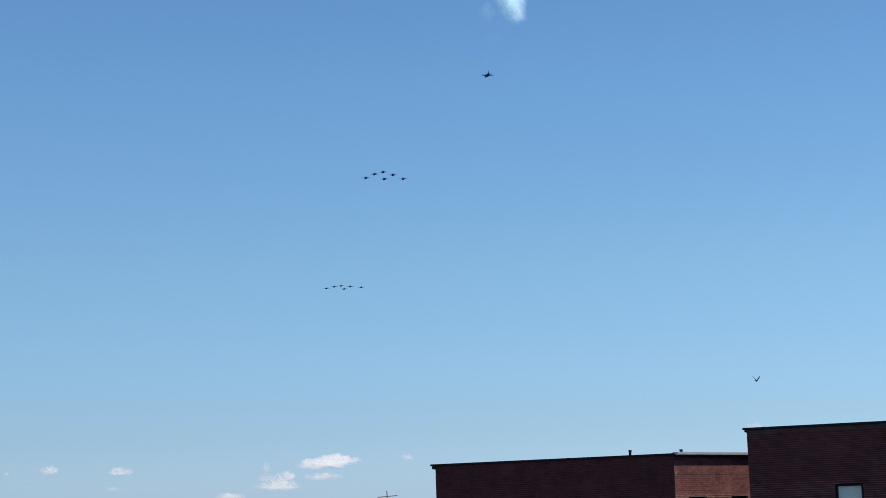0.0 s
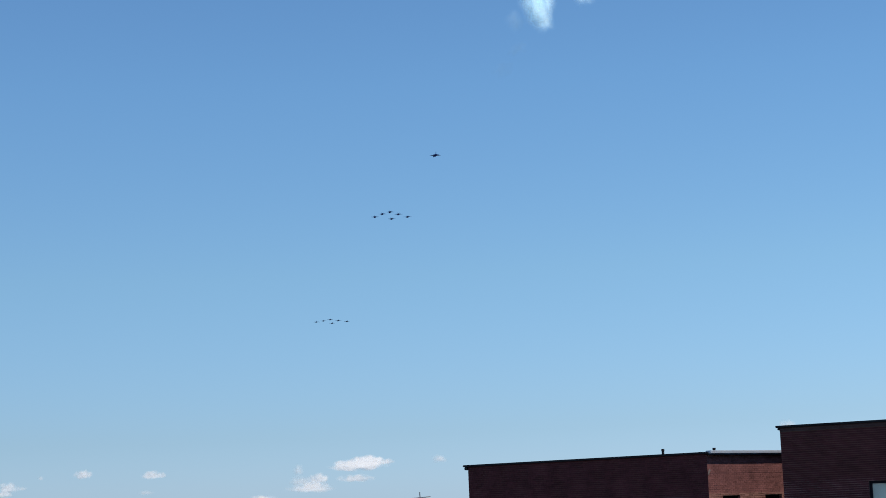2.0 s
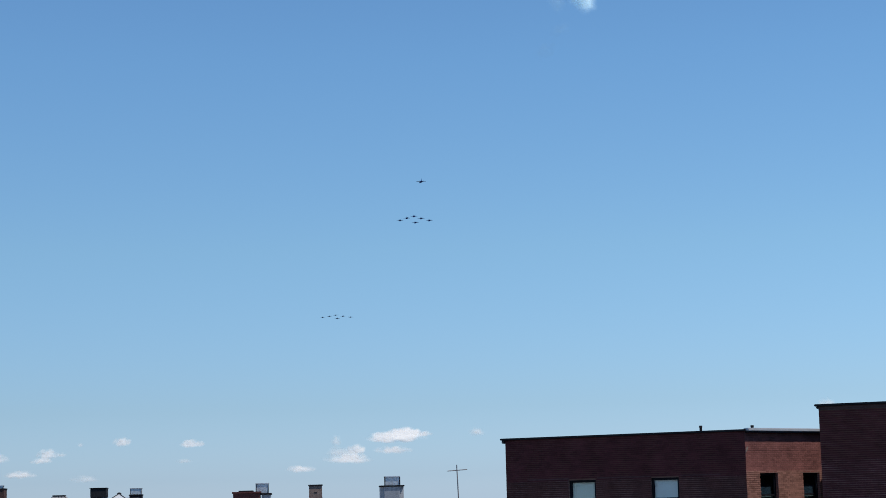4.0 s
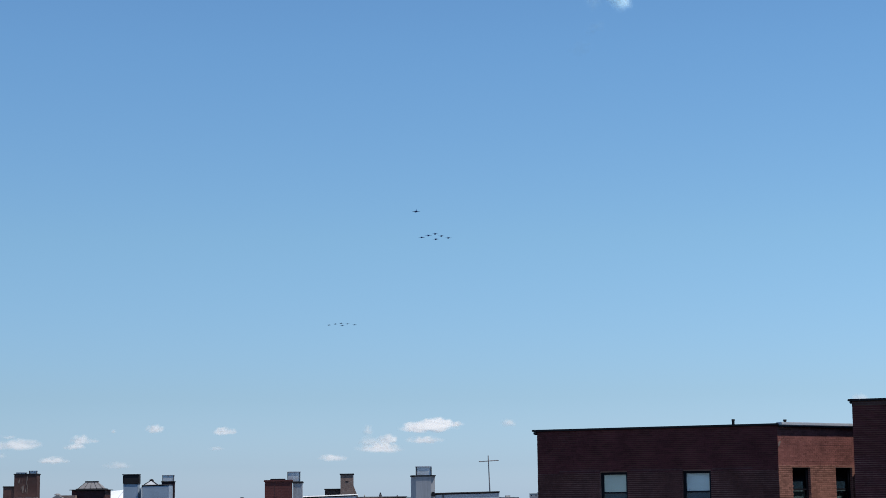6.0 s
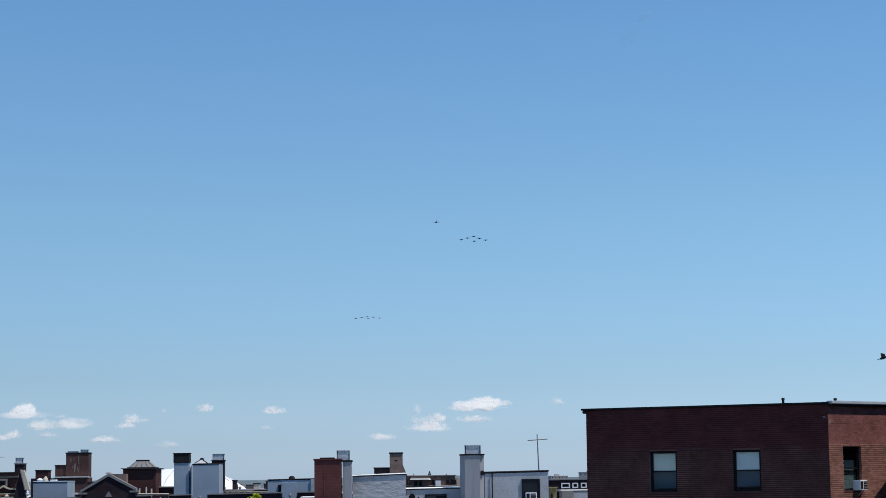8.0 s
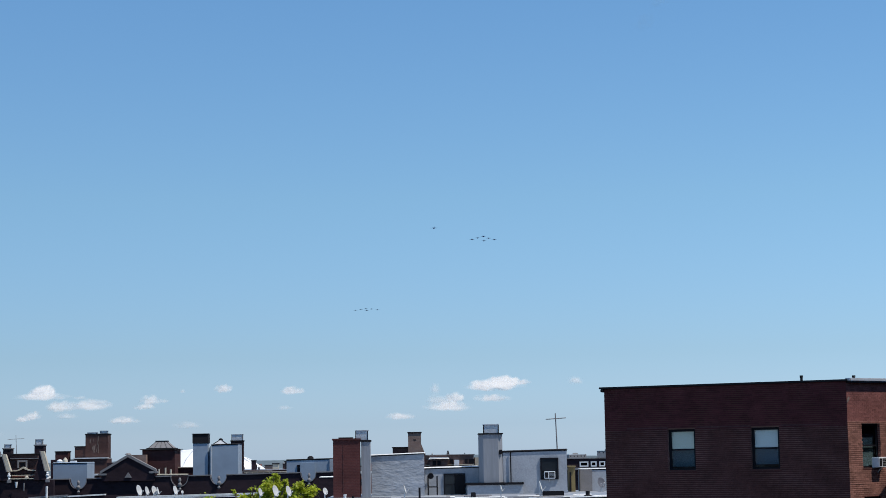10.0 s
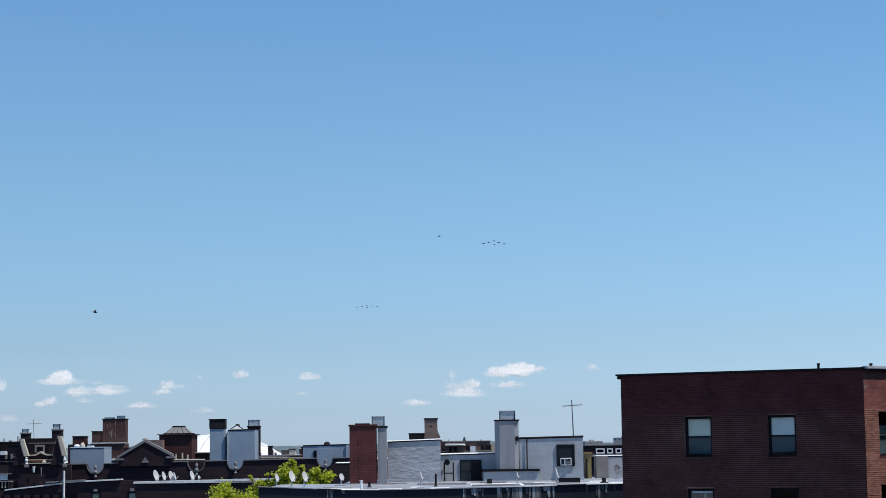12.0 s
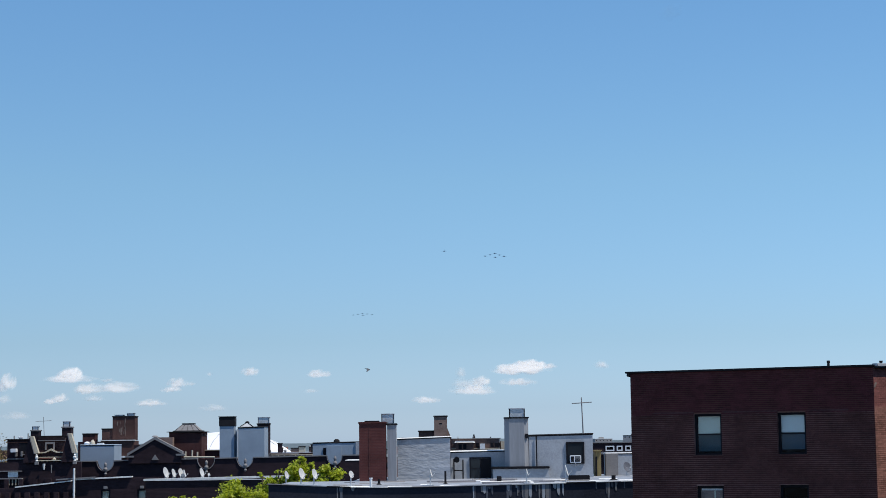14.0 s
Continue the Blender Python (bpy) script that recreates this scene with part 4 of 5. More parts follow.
for x in (1.25, 1.7):
    part("window", block(x, x + 0.3, 178.9, 178.99, E - 0.4, E + 0.05), FRAME_BLACK, b)
part("vent", block(3.3, 3.8, 179.6, 179.95, E - 0.45, E + 0.1), WHITE_METAL, b)
part("cornice", soft_block(-1.05, 5.25, 179.8, 179.99, E - 0.42, E - 0.34, 0.02), LIMESTONE, b)
for x in (0.4, 2.95, 4.35, 4.75, 5.0):
    part("window", block(x, x + 0.26, 179.9, 179.99, E - 0.25, E + 0.16), FRAME_BLACK, b)
part("awning", slab_xz([(0.98, E + 0.24), (2.75, E + 0.30), (2.75, E + 0.36), (0.98, E + 0.38)], 178.4, 178.84), COPING, b, "white sloping awning")
part("finial", rod((2.75, 180.5, E + 0.6), (2.75, 180.5, E + 1.0), 0.16, 0.05), TAR, b)
part("parapet_step", block(5.35, 7.0, 181, 184, 0, E + 0.3), LIMESTONE, b)
rng = random.Random(29)
for k in range(3):
    # slim posts and pots along the parapet of the far brown house
    x = 1.2 + 1.6 * k + rng.uniform(-0.2, 0.2)
    v = thing("roof_vent", "small vent stack on a far roof", "vent", pose(x, 180.4, E + 0.62))
    part("shaft", rod((0, 0, 0), (0, 0, rng.uniform(0.12, 0.3)), 0.04), rng.choice([TAR, CONCRETE, LIMESTONE]), v)
    part("flashing", lathe(bmesh.new(), [(0.07, 0), (0.05, 0.04)]), TAR, v)
b = thing("apartment_building", "brown brick house behind the white bulkheads", "building")
part("wall", block(-3.2, 0.42, 130, 140, 0, E + 0.55), BROWN_BRICK, b)
part("step", block(-1.85, -0.78, 129.9, 132, E + 0.552, E + 0.95), BROWN_BRICK, b)
part("step_cap", block(-1.9, -0.75, 129.8, 132.1, E + 0.952, E + 1.02), TAR, b)
ch = chimney("brick_chimney", "tan brick chimney with a dark flue slot", -0.77, 0.13, 129.7, 130.8, E + 0.552, E + 1.95, TAN_BRICK, ())
# thin black plate stands for the dark inside of the slot
part("flue_slot", block(-0.42, -0.22, 129.69, 129.699, E + 1.45, E + 1.52), FRAME_BLACK, ch)
part("side_brace", slab_xz([(0.131, E + 1.2), (0.131, E + 0.56), (0.38, E + 0.56)], 129.8, 130.4), TAN_BRICK, ch)

# ---- the dark row with the notched parapet ----
row = thing("row_house", "dark brick row house with notched parapet and a small gable", "building")
RP = E - 0.80
NOTCH = ((-23.58, 0.56), (-16.6, 0.57), (-13.91, 0.53), (-7.70, 0.50))


def notched_outline(x0, x1, base, top, slope):
    pts = [(x0, base), (x1, base), (x1, top + slope * (x1 - x0))]
    for cx, r in sorted(NOTCH, reverse=True):
        if x0 < cx < x1:
            z = top + slope * (cx - x0)
            pts += [(cx + r * math.cos(radians(-a)), z + r * 1.18 * math.sin(radians(-a))) for a in range(0, 181, 15)]
    pts.append((x0, top))
    return pts


part("parapet", slab_xz(notched_outline(-25.9, -5.6, E - 2.6, RP - 0.06, 0.011), 130.0, 130.35), BLACKISH_BRICK, row, "parapet with half-round dips")
part("facade", wall_with_holes(-25.9, -5.6, 0, E - 2.602, 130.0, 130.35, [(x, x + 0.7, E - 4.3, E - 2.85) for x in (-23.9, -21.4)]), BLACKISH_BRICK, row)
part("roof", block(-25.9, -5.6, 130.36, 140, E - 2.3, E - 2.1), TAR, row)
part("rear_wall", block(-25.9, -5.6, 140.0, 140.3, 0, E - 1.6), BLACKISH_BRICK, row)
last = -25.9
for cx, r in NOTCH + ((-5.0, 0.6),):
    a, c = last, min(cx - r - 0.02, -5.6)
    z = RP - 0.058 + 0.011 * (a + 25.9)
    bm = block(a, c, 129.92, 130.43, z, z + 0.07)
    for v in bm.verts:
        if v.co.x > (a + c) / 2:
            v.co.z += 0.011 * (c - a)
    part("coping", bm, CONCRETE, row, "thin grey stone coping")
    last = cx + r + 0.02
for cx, r in NOTCH:
    bm = bmesh.new()
    z = RP - 0.06 + 0.011 * (cx + 25.9)
    ps = [Vector((cx + (r + 0.03) * math.cos(radians(a)), 129.97, z + (r * 1.18 + 0.03) * math.sin(radians(a)))) for a in range(180, 361, 15)]
    for p, q in zip(ps, ps[1:]):
        tube(bm, p, q, 0.028, sides=6)
    part("notch_trim", bm, CONCRETE, row)
    part("finial", lathe(bmesh.new(), [(0.05, 0.0), (0.12, 0.10), (0.06, 0.20), (0.14, 0.36), (0.15, 0.44), (0.06, 0.56), (0.10, 0.68), (0.10, 0.78), (0.03, 0.90)], (cx + 0.05, 129.8, z - r * 1.18 - 0.30)), CONCRETE, row, "weathered stone finial")
part("gable", slab_xz([(-21.95, RP - 0.2), (-18.3, RP - 0.2), (-18.3, E - 0.36), (-20.12, E + 0.66), (-21.95, E - 0.42)], 129.8, 129.995), BLACKISH_BRICK, row)
for s in (-1, 1):
    part("gable_coping", slab_xz([(-20.12, E + 0.82), (-20.12 + s * 1.92, E - 0.26 + 0.05 * s), (-20.12 + s * 1.92, E - 0.44 + 0.05 * s), (-20.12, E + 0.63)], 129.72, 130.3), CONCRETE, row)
    part("kneeler", soft_block(-20.12 + s * 1.75 - 0.3, -20.12 + s * 1.75 + 0.3, 129.7, 130.3, E - 0.56 + 0.05 * s, E - 0.42 + 0.05 * s, 0.03), CONCRETE, row)
part("finial", lathe(bmesh.new(), [(0.24, 0), (0.20, 0.06), (0.10, 0.12)], (-20.14, 130, E + 0.79)), CONCRETE, row)
part("gable_vent", slab_xz([(-20.35, E - 0.78), (-19.85, E - 0.78), (-20.1, E - 0.40)], 129.74, 129.79), CONCRETE, row, "small triangular stone vent")
for x in (-23.9, -21.4):
    w = new("window")
    w.parent = row
    part("window_frame", wall_with_holes(x, x + 0.7, E - 4.3, E - 2.85, 130.08, 130.16, [(x + 0.07, x + 0.63, E - 4.23, E - 2.92)]), FRAME_BLACK, w)
    part("pane", block(x + 0.07, x + 0.63, 130.10, 130.12, E - 4.23, E - 2.92), GLASS, w)
    part("roller_shade", block(x + 0.05, x + 0.65, 130.18, 130.19, E - 4.2, E - 2.9), SHADE, w)
    part("keystone", soft_block(x + 0.22, x + 0.48, 129.93, 129.999, E - 2.8, E - 2.5, 0.02), CONCRETE, w)
for x, h in ((-18.16, 0.34), (-17.70, 0.42), (-17.33, 0.30)):
    part("standpipe", rod((x, 131.0, E - 2.1), (x, 131.0, E - 0.56 + h), 0.06), LIMESTONE, row)
part("pipe_run", rod((-18.25, 130.8, E - 0.62), (-16.1, 130.8, E - 0.64), 0.06), LIMESTONE, row, "pale horizontal pipe")
part("roof_shed", block(-17.6, -15.9, 131.5, 132.5, E - 2.1, E - 0.75), BLACKISH_BRICK, row)

# roof edge in front of it with a row of dishes
R2 = E - 1.88
low = thing("row_house", "dark low house with a white roof edge", "building")
part("front_wall", block(-17.6, -8.3, 110.0, 110.35, 0, R2), BLACKISH_BRICK, low)
part("roof", block(-17.6, -8.3, 110.36, 116, R2 - 0.2, R2 - 0.06), SILVER_ROOF, low)
bm = block(-17.7, -8.2, 109.9, 110.5, R2 + 0.002, R2 + 0.12)
for v in bm.verts:
    if v.co.x > -12:
        v.co.z += 0.12
part("coping", bm, COPING, low, "pale sheet-metal roof edge")
part("side_wall", block(-17.6, -17.3, 110.36, 116, 0, R2 - 0.21), BLACKISH_BRICK, low)
for x, r, turn in ((-16.62, 0.33, 52), (-16.15, 0.27, 56), (-15.72, 0.28, 47), (-15.50, 0.24, 68), (-14.48, 0.28, 53), (-14.04, 0.10, 30)):
    dish(DL, x, 111.2, R2 - 0.06, r, turn)

# ---- the gabled front with limestone slopes ----
gab = thing("gabled_house", "dark brick house with twin gables and limestone slopes", "building")
part("wall", block(-31.5, -24.3, 125.0, 125.4, 0, E - 0.80), BLACKISH_BRICK, gab)
part("rear_wall", block(-31.5, -26.0, 125.41, 129.9, 0, E - 1.0), BLACKISH_BRICK, gab)
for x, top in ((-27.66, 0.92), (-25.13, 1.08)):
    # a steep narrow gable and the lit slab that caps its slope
    part("gable", slab_xz([(x - 0.46, E - 0.82), (x + 0.36, E - 0.82), (x + 0.30, E - 0.22), (x + 0.02, E + top - 0.05), (x - 0.06, E + top - 0.10), (x - 0.26, E + 0.12)], 124.8, 125.3), BLACKISH_BRICK, gab)
    part("limestone_slope", slab_xz([(x, E + top + 0.02), (x + 0.23, E + top), (x + 0.60, E - 0.20), (x + 0.33, E - 0.23)], 124.7, 125.1), LIMESTONE, gab, "sunlit tan limestone slope")
    part("slope_rim", slab_xz([(x - 0.05, E + top + 0.02), (x + 0.02, E + top + 0.03), (x + 0.35, E - 0.23), (x + 0.29, E - 0.23)], 124.66, 124.699), CONCRETE, gab)
    part("urn", lathe(bmesh.new(), [(0.05, 0), (0.10, 0.05), (0.05, 0.12), (0.11, 0.22), (0.12, 0.30), (0.05, 0.36), (0.08, 0.42), (0.02, 0.48)], (x + 0.50, 124.6, E - 0.76)), COPING, gab, "pale stone urn")
    part("pedestal", soft_block(x + 0.38, x + 0.62, 124.48, 124.72, E - 0.96, E - 0.765, 0.015), CONCRETE, gab)
part("ridge_wall", block(-27.40, -25.55, 126.0, 126.4, E - 0.9, E + 0.90), BROWN_BRICK, gab)
part("ridge_cap", block(-27.46, -25.50, 125.9, 126.5, E + 0.902, E + 0.96), TAR, gab)
part("ledge", soft_block(-27.38, -25.50, 125.86, 125.999, E + 0.60, E + 0.66, 0.015), CONCRETE, gab, "thin grey stone ledge")
part("dormer", slab_xz([(-26.78, E + 0.0), (-26.25, E + 0.0), (-26.25, E + 0.36), (-26.38, E + 0.47), (-26.65, E + 0.47), (-26.78, E + 0.36)], 125.7, 125.99), BROWN_BRICK, gab)
part("dormer_trim", wall_with_holes(-26.84, -26.19, E + 0.02, E + 0.52, 125.62, 125.699, [(-26.74, -26.29, E + 0.02, E + 0.40)]), CONCRETE, gab)
part("dormer_window", block(-26.66, -26.38, 125.68, 125.699, E + 0.06, E + 0.34), FRAME_BLACK, gab)
part("scrolled_cornice", slab_xz([(-27.25, E - 0.22), (-27.25, E - 0.14), (-26.80, E - 0.12), (-26.62, E - 0.03), (-26.48, E + 0.06), (-26.40, E + 0.09), (-26.32, E + 0.06),
                                  (-26.18, E - 0.03), (-26.0, E - 0.11), (-25.62, E - 0.13), (-25.62, E - 0.21), (-26.02, E - 0.19), (-26.24, E - 0.11), (-26.40, E - 0.02), (-26.56, E - 0.11), (-26.80, E - 0.20)], 125.4, 125.599), LIMESTONE, gab, "scrolled tan stone cornice")
part("attic_wall", block(-27.25, -25.60, 125.60, 125.95, E - 0.75, E - 0.08), BLACKISH_BRICK, gab)
part("attic_band", block(-27.15, -25.58, 125.3, 125.499, E - 0.60, E - 0.50), RED_BRICK, gab)
part("attic_ledge", soft_block(-27.15, -25.58, 125.25, 125.52, E - 0.50, E - 0.45, 0.012), LIMESTONE, gab)
part("cornice", soft_block(-27.36, -25.50, 124.85, 125.298, E - 0.74, E - 0.67, 0.02), LIMESTONE, gab)
part("cornice_knob", lathe(bmesh.new(), [(0.13, 0), (0.15, 0.05), (0.08, 0.13), (0.02, 0.17)], (-26.08, 125.05, E - 0.668)), LIMESTONE, gab)
part("bracket", rod((-26.71, 124.75, E - 1.30), (-26.71, 124.75, E - 0.90), 0.05, 0.10), COPING, gab, "pale carved bracket")
part("bracket", rod((-26.21, 124.75, E - 1.52), (-26.21, 124.75, E - 0.98), 0.03, 0.05), CONCRETE, gab)
chimney("brick_chimney", "dark brick chimney with a square metal flue hood", -28.00, -27.46, 126.5, 127.3, E - 0.9, E + 1.27, BLACKISH_BRICK, ((-27.73, 0.38, 0.22),), True, CONCRETE)
chimney("brick_chimney", "dark brick chimney with a square metal flue hood", -25.89, -25.27, 126.5, 127.3, E - 0.9, E + 1.47, BLACKISH_BRICK, ((-25.62, 0.44, 0.34),), True, CONCRETE)
aerial("tv_antenna", "old rooftop television antenna on a thin mast", -27.22, 127, E + 0.9, E + 2.24, 0.5, 0.02, 0.6)
side = thing("row_house", "dark brick house with a flat parapet and roof clutter", "building")
part("wall", block(-29.92, -28.0, 128.0, 128.4, 0, E + 0.70), BLACKISH_BRICK, side)
part("rear_wall", block(-29.92, -28.0, 128.41, 138, 0, E + 0.4), BLACKISH_BRICK, side)
part("coping", block(-30.02, -27.95, 127.9, 128.5, E + 0.702, E + 0.78), TAR, side)
# black panel on the wall stands for the shade of a recess
part("shaded_recess_panel", block(-29.1, -28.3, 127.93, 127.999, E - 0.2, E + 0.5), FRAME_BLACK, side)
part("standpipe", rod((-29.5, 128.2, E + 0.78), (-29.5, 128.2, E + 1.0), 0.04), CONCRETE, side)
part("standpipe", rod((-28.55, 128.2, E + 0.78), (-28.55, 128.2, E + 1.15), 0.04), CONCRETE, side)
part("roof_lamp", soft_block(-29.18, -28.88, 127.95, 128.25, E + 0.782, E + 0.96, 0.05), WHITE_METAL, side)
part("lamp_box", soft_block(-29.60, -29.20, 127.5, 127.99, E - 0.14, E + 0.12, 0.03), WHITE_METAL, side, "white metal lamp box")
part("lamp_arm", rod((-29.0, 127.99, E - 0.35), (-28.4, 127.7, E - 0.22), 0.05), CONCRETE, side)
part("string_course", soft_block(-29.9, -28.1, 127.9, 127.999, E - 0.62, E - 0.54, 0.015), CONCRETE, side)
part("string_course", soft_block(-29.9, -28.1, 127.9, 127.999, E + 0.52, E + 0.57, 0.015), BROWN_BRICK, side)
for x in (-29.35, -28.95, -28.55):
    part("baluster", soft_block(x, x + 0.14, 127.75, 127.99, E - 0.42, E - 0.05, 0.02), CONCRETE, side)
for k in range(6):
    part("bar", block(-29.3 + k * 0.22, -29.22 + k * 0.22, 124.86, 124.94, E - 2.3, E - 1.85), LIMESTONE, gab)
part("grey_panel", soft_block(-29.13, -28.47, 124.88, 124.998, E - 1.78, E - 1.36, 0.02), COPING, gab, "weathered pale stone panel")
part("ledge", block(-31.4, -28.2, 124.8, 124.999, E - 1.40, E - 1.34), CONCRETE, gab)
part("ledge", block(-31.4, -28.2, 124.8, 124.999, E - 1.90, E - 1.83), CONCRETE, gab)
for k in range(7):
    part("buttress", block(-31.2 + k * 0.95, -30.95 + k * 0.95, 124.6, 124.998, 0, E - 1.9), BLACKISH_BRICK, gab)

# lower wall with a sloping pale edge in front of the gables
wing = thing("row_house", "dark wing with a thin pale sloping roof edge and downpipe", "building")
holes = [(x, x + 0.62, E - 4.1, E - 2.56) for x in (-22.05, -19.72)]
part("wall", wall_with_holes(-30.0, -18.4, 0, E - 2.45, 120.0, 120.4, holes), BLACKISH_BRICK, wing)
part("upper_wall", slab_xz([(-30.0, E - 2.448), (-18.4, E - 2.448), (-18.4, E - 1.84), (-20.2, E - 1.84), (-23.6, E - 1.96), (-27.4, E - 2.38), (-30.0, E - 2.42)], 120.0, 120.4), BLACKISH_BRICK, wing)
part("roof_edge", slab_xz([(-27.5, E - 2.38), (-23.95, E - 2.02), (-23.95, E - 1.94), (-27.5, E - 2.30)], 119.85, 120.45), COPING, wing, "thin pale sloping roof edge")
part("roof_edge", slab_xz([(-24.87, E - 1.93), (-22.37, E - 1.80), (-22.37, E - 1.72), (-24.87, E - 1.85)], 119.75, 119.84), CONCRETE, wing)
part("roof_edge", slab_xz([(-23.6, E - 1.93), (-20.06, E - 1.80), (-20.06, E - 1.72), (-23.6, E - 1.85)], 119.845, 120.45), COPING, wing)
for k in range(9):
    part("pier", block(-29.3 + k * 0.62, -29.02 + k * 0.62, 119.55, 119.999, 0, E - 2.68), BLACKISH_BRICK, wing)
for x in (-22.05, -19.72):
    w = new("window")
    w.parent = wing
    part("window_frame", wall_with_holes(x, x + 0.62, E - 4.1, E - 2.56, 120.05, 120.14, [(x + 0.09, x + 0.53, E - 4.0, E - 2.65)]), FRAME_BLACK, w)
    part("pane", block(x + 0.09, x + 0.53, 120.08, 120.09, E - 4.0, E - 2.65), GLASS, w)
    part("roller_shade", block(x + 0.05, x + 0.57, 120.16, 120.17, E - 4.05, E - 2.6), SHADE, w)
    part("keystone", soft_block(x + 0.18, x + 0.44, 119.93, 119.999, E - 2.52, E - 2.34, 0.02), CONCRETE, w)
part("downpipe", rod((-23.68, 119.6, 0), (-23.68, 119.6, E - 1.17), 0.07), COPING, wing, "pale grey downpipe")

# ---- roof structures behind the dark row ----
BK = E - 2.1
b = bulkhead("roof_bulkhead", "pale blue-grey painted bulkhead behind the notched parapet", -25.90, -23.50, 133.0, 136.0, BK, E + 0.30, BLUE_PAINT, 0.0, BLUE_PAINT, 0.04)
part("hood", lathe(bmesh.new(), [(0.20, 0), (0.22, 0.10), (0.14, 0.18), (0.03, 0.21)], (-25.68, 134.3, E + 0.357)), WHITE_METAL, b, "round white roof vent")
part("cowl", lathe(bmesh.new(), [(0.20, 0), (0.17, 0.16), (0.05, 0.34)], (-25.26, 134.2, E + 0.357)), LIMESTONE, b, "tan conical cowl")
part("vent", block(-24.9, -24.5, 134.0, 134.6, E + 0.357, E + 0.46), COPING, b)
base = thing("apartment_building", "dark brick house carrying tall chimneys", "building")
part("wall", block(-27.55, -24.92, 150.0, 152.3, 0, E + 0.66), BROWN_BRICK, base)
part("wall", block(-29.4, -27.552, 150.0, 152.3, 0, E + 0.62), BLACKISH_BRICK, base)
part("wall", block(-24.918, -19.6, 150.0, 152.3, 0, E + 0.30), BLACKISH_BRICK, base)
part("wall", block(-19.598, -17.0, 150.0, 160.0, 0, E - 0.20), OXBLOOD, base)
part("coping", block(-19.55, -16.95, 149.9, 150.4, E - 0.198, E - 0.13), LIMESTONE, base)
part("coping", block(-27.6, -24.86, 149.88, 150.5, E + 0.662, E + 0.74), COPING, base)
part("ledge", block(-26.4, -25.45, 149.7, 149.999, E - 0.68, E - 0.54), COPING, base)
part("pale_end", block(-22.7, -21.40, 147.0, 147.9, E - 1.0, E + 0.88), TAN_BRICK, base)
chimney("brick_chimney", "broad brown brick chimney with pale patches", -26.75, -24.95, 150.6, 152.0, E + 0.70, E + 2.56, BROWN_BRICK, ((-25.32, 0.56, 0.20), (-26.25, 0.70, 0.07)))
ch = chimney("brick_chimney", "lower brown brick chimney beside a taller one", -27.62, -26.77, 150.7, 152.0, E + 0.70, E + 1.58, BROWN_BRICK)
ch = chimney("brick_chimney", "short dark brick chimney with a flat cap", -29.12, -28.10, 150.4, 151.5, E + 0.622, E + 1.20, OXBLOOD)
patch = thing("mortar_patch", "pale mortar smear on a brick chimney", "patch")
rng = random.Random(5)
for k in range(16):
    # thin blotches and vertical runs of mortar
    x, z, w = -26.30 + 0.045 * k + rng.gauss(0, 0.06), E + rng.uniform(1.15, 2.1), rng.uniform(0.015, 0.05)
    h = rng.uniform(0.08, 0.40)
    if k > 11:
        x, z, w, h = -25.72 + rng.gauss(0, 0.02), E + 1.1 + 0.33 * (k - 12), rng.uniform(0.015, 0.03), 0.42
    part("smear", slab_xz([(x - w, z), (x + w * 0.4, z - 0.04), (x + w, z + h * 0.6), (x + 0.3 * w, z + h), (x - 0.7 * w, z + 0.7 * h)], 150.58 - 0.0005 * k, 150.598), PALE_MORTAR, patch)


def skylit_bulkhead():
    b = bulkhead("roof_bulkhead", "dark red brick bulkhead with a glazed hipped skylight", -21.82, -19.25, 148.0, 151.5, E - 1.5, E + 1.27, OXBLOOD, 0.0, TAR, 0.2)
    part("skylight_glass", block(-21.50, -19.36, 148.3, 150.2, E + 1.33, E + 1.90, 0.62, 0.5), CONCRETE, b, "weathered ribbed skylight glazing")
    part("skylight_cap", soft_block(-20.92, -19.94, 148.75, 149.75, E + 1.902, E + 1.98, 0.02), TAR, b)
    for k in range(5):
        x = -21.47 + k * 0.52
        xt = -20.86 + k * 0.215
        part("glazing_bar", rod((x, 148.29, E + 1.34), (xt, 148.80, E + 1.90), 0.016, sides=5), TAR, b)
    part("eave", soft_block(-21.56, -19.30, 148.24, 150.26, E + 1.325, E + 1.40, 0.02), TAR, b)


skylit_bulkhead()
b = bulkhead("roof_bulkhead", "pale blue-grey metal-clad bulkhead with a small roof hood", -15.50, -13.52, 140.0, 143.0, BK, E + 1.47, BLUE_PAINT, 0.05, TAR, 0.04)
part("roof_hood", block(-15.40, -14.42, 140.6, 142, E + 1.56, E + 1.82, 0.40, 0.3), GALVANISED, b, "low grey hipped hood")
part("hood_top", lathe(bmesh.new(), [(0.16, 0), (0.16, 0.12), (0.05, 0.18)], (-14.92, 141.2, E + 1.80)), TAR, b)
for sx in (-1, 1):
    part("hood_hip", rod((-14.91 + sx * 0.50, 140.58, E + 1.56), (-14.91 + sx * 0.09, 140.88, E + 1.83), 0.03, sides=5), TAR, b)
part("corner_pipe", rod((-15.53, 139.95, BK), (-15.53, 139.95, E + 1.4), 0.05), GALVANISED, b)
chimney("metal_chimney", "blue-grey chimney with a black tarred head", -16.88, -15.78, 140.1, 141.2, BK, E + 1.60, BLUE_PAINT, (), False)
part("neck", block(-15.80, -15.51, 140.6, 141.6, BK, E + 1.30), BLUE_PAINT, b, "pale blue-grey joint between stack and bulkhead")
head = thing("chimney_head", "black tarred chimney head on a blue-grey stack", "chimney head")
part("band", soft_block(-16.92, -15.74, 140.05, 141.25, E + 1.602, E + 2.28, 0.03), TAR, head)
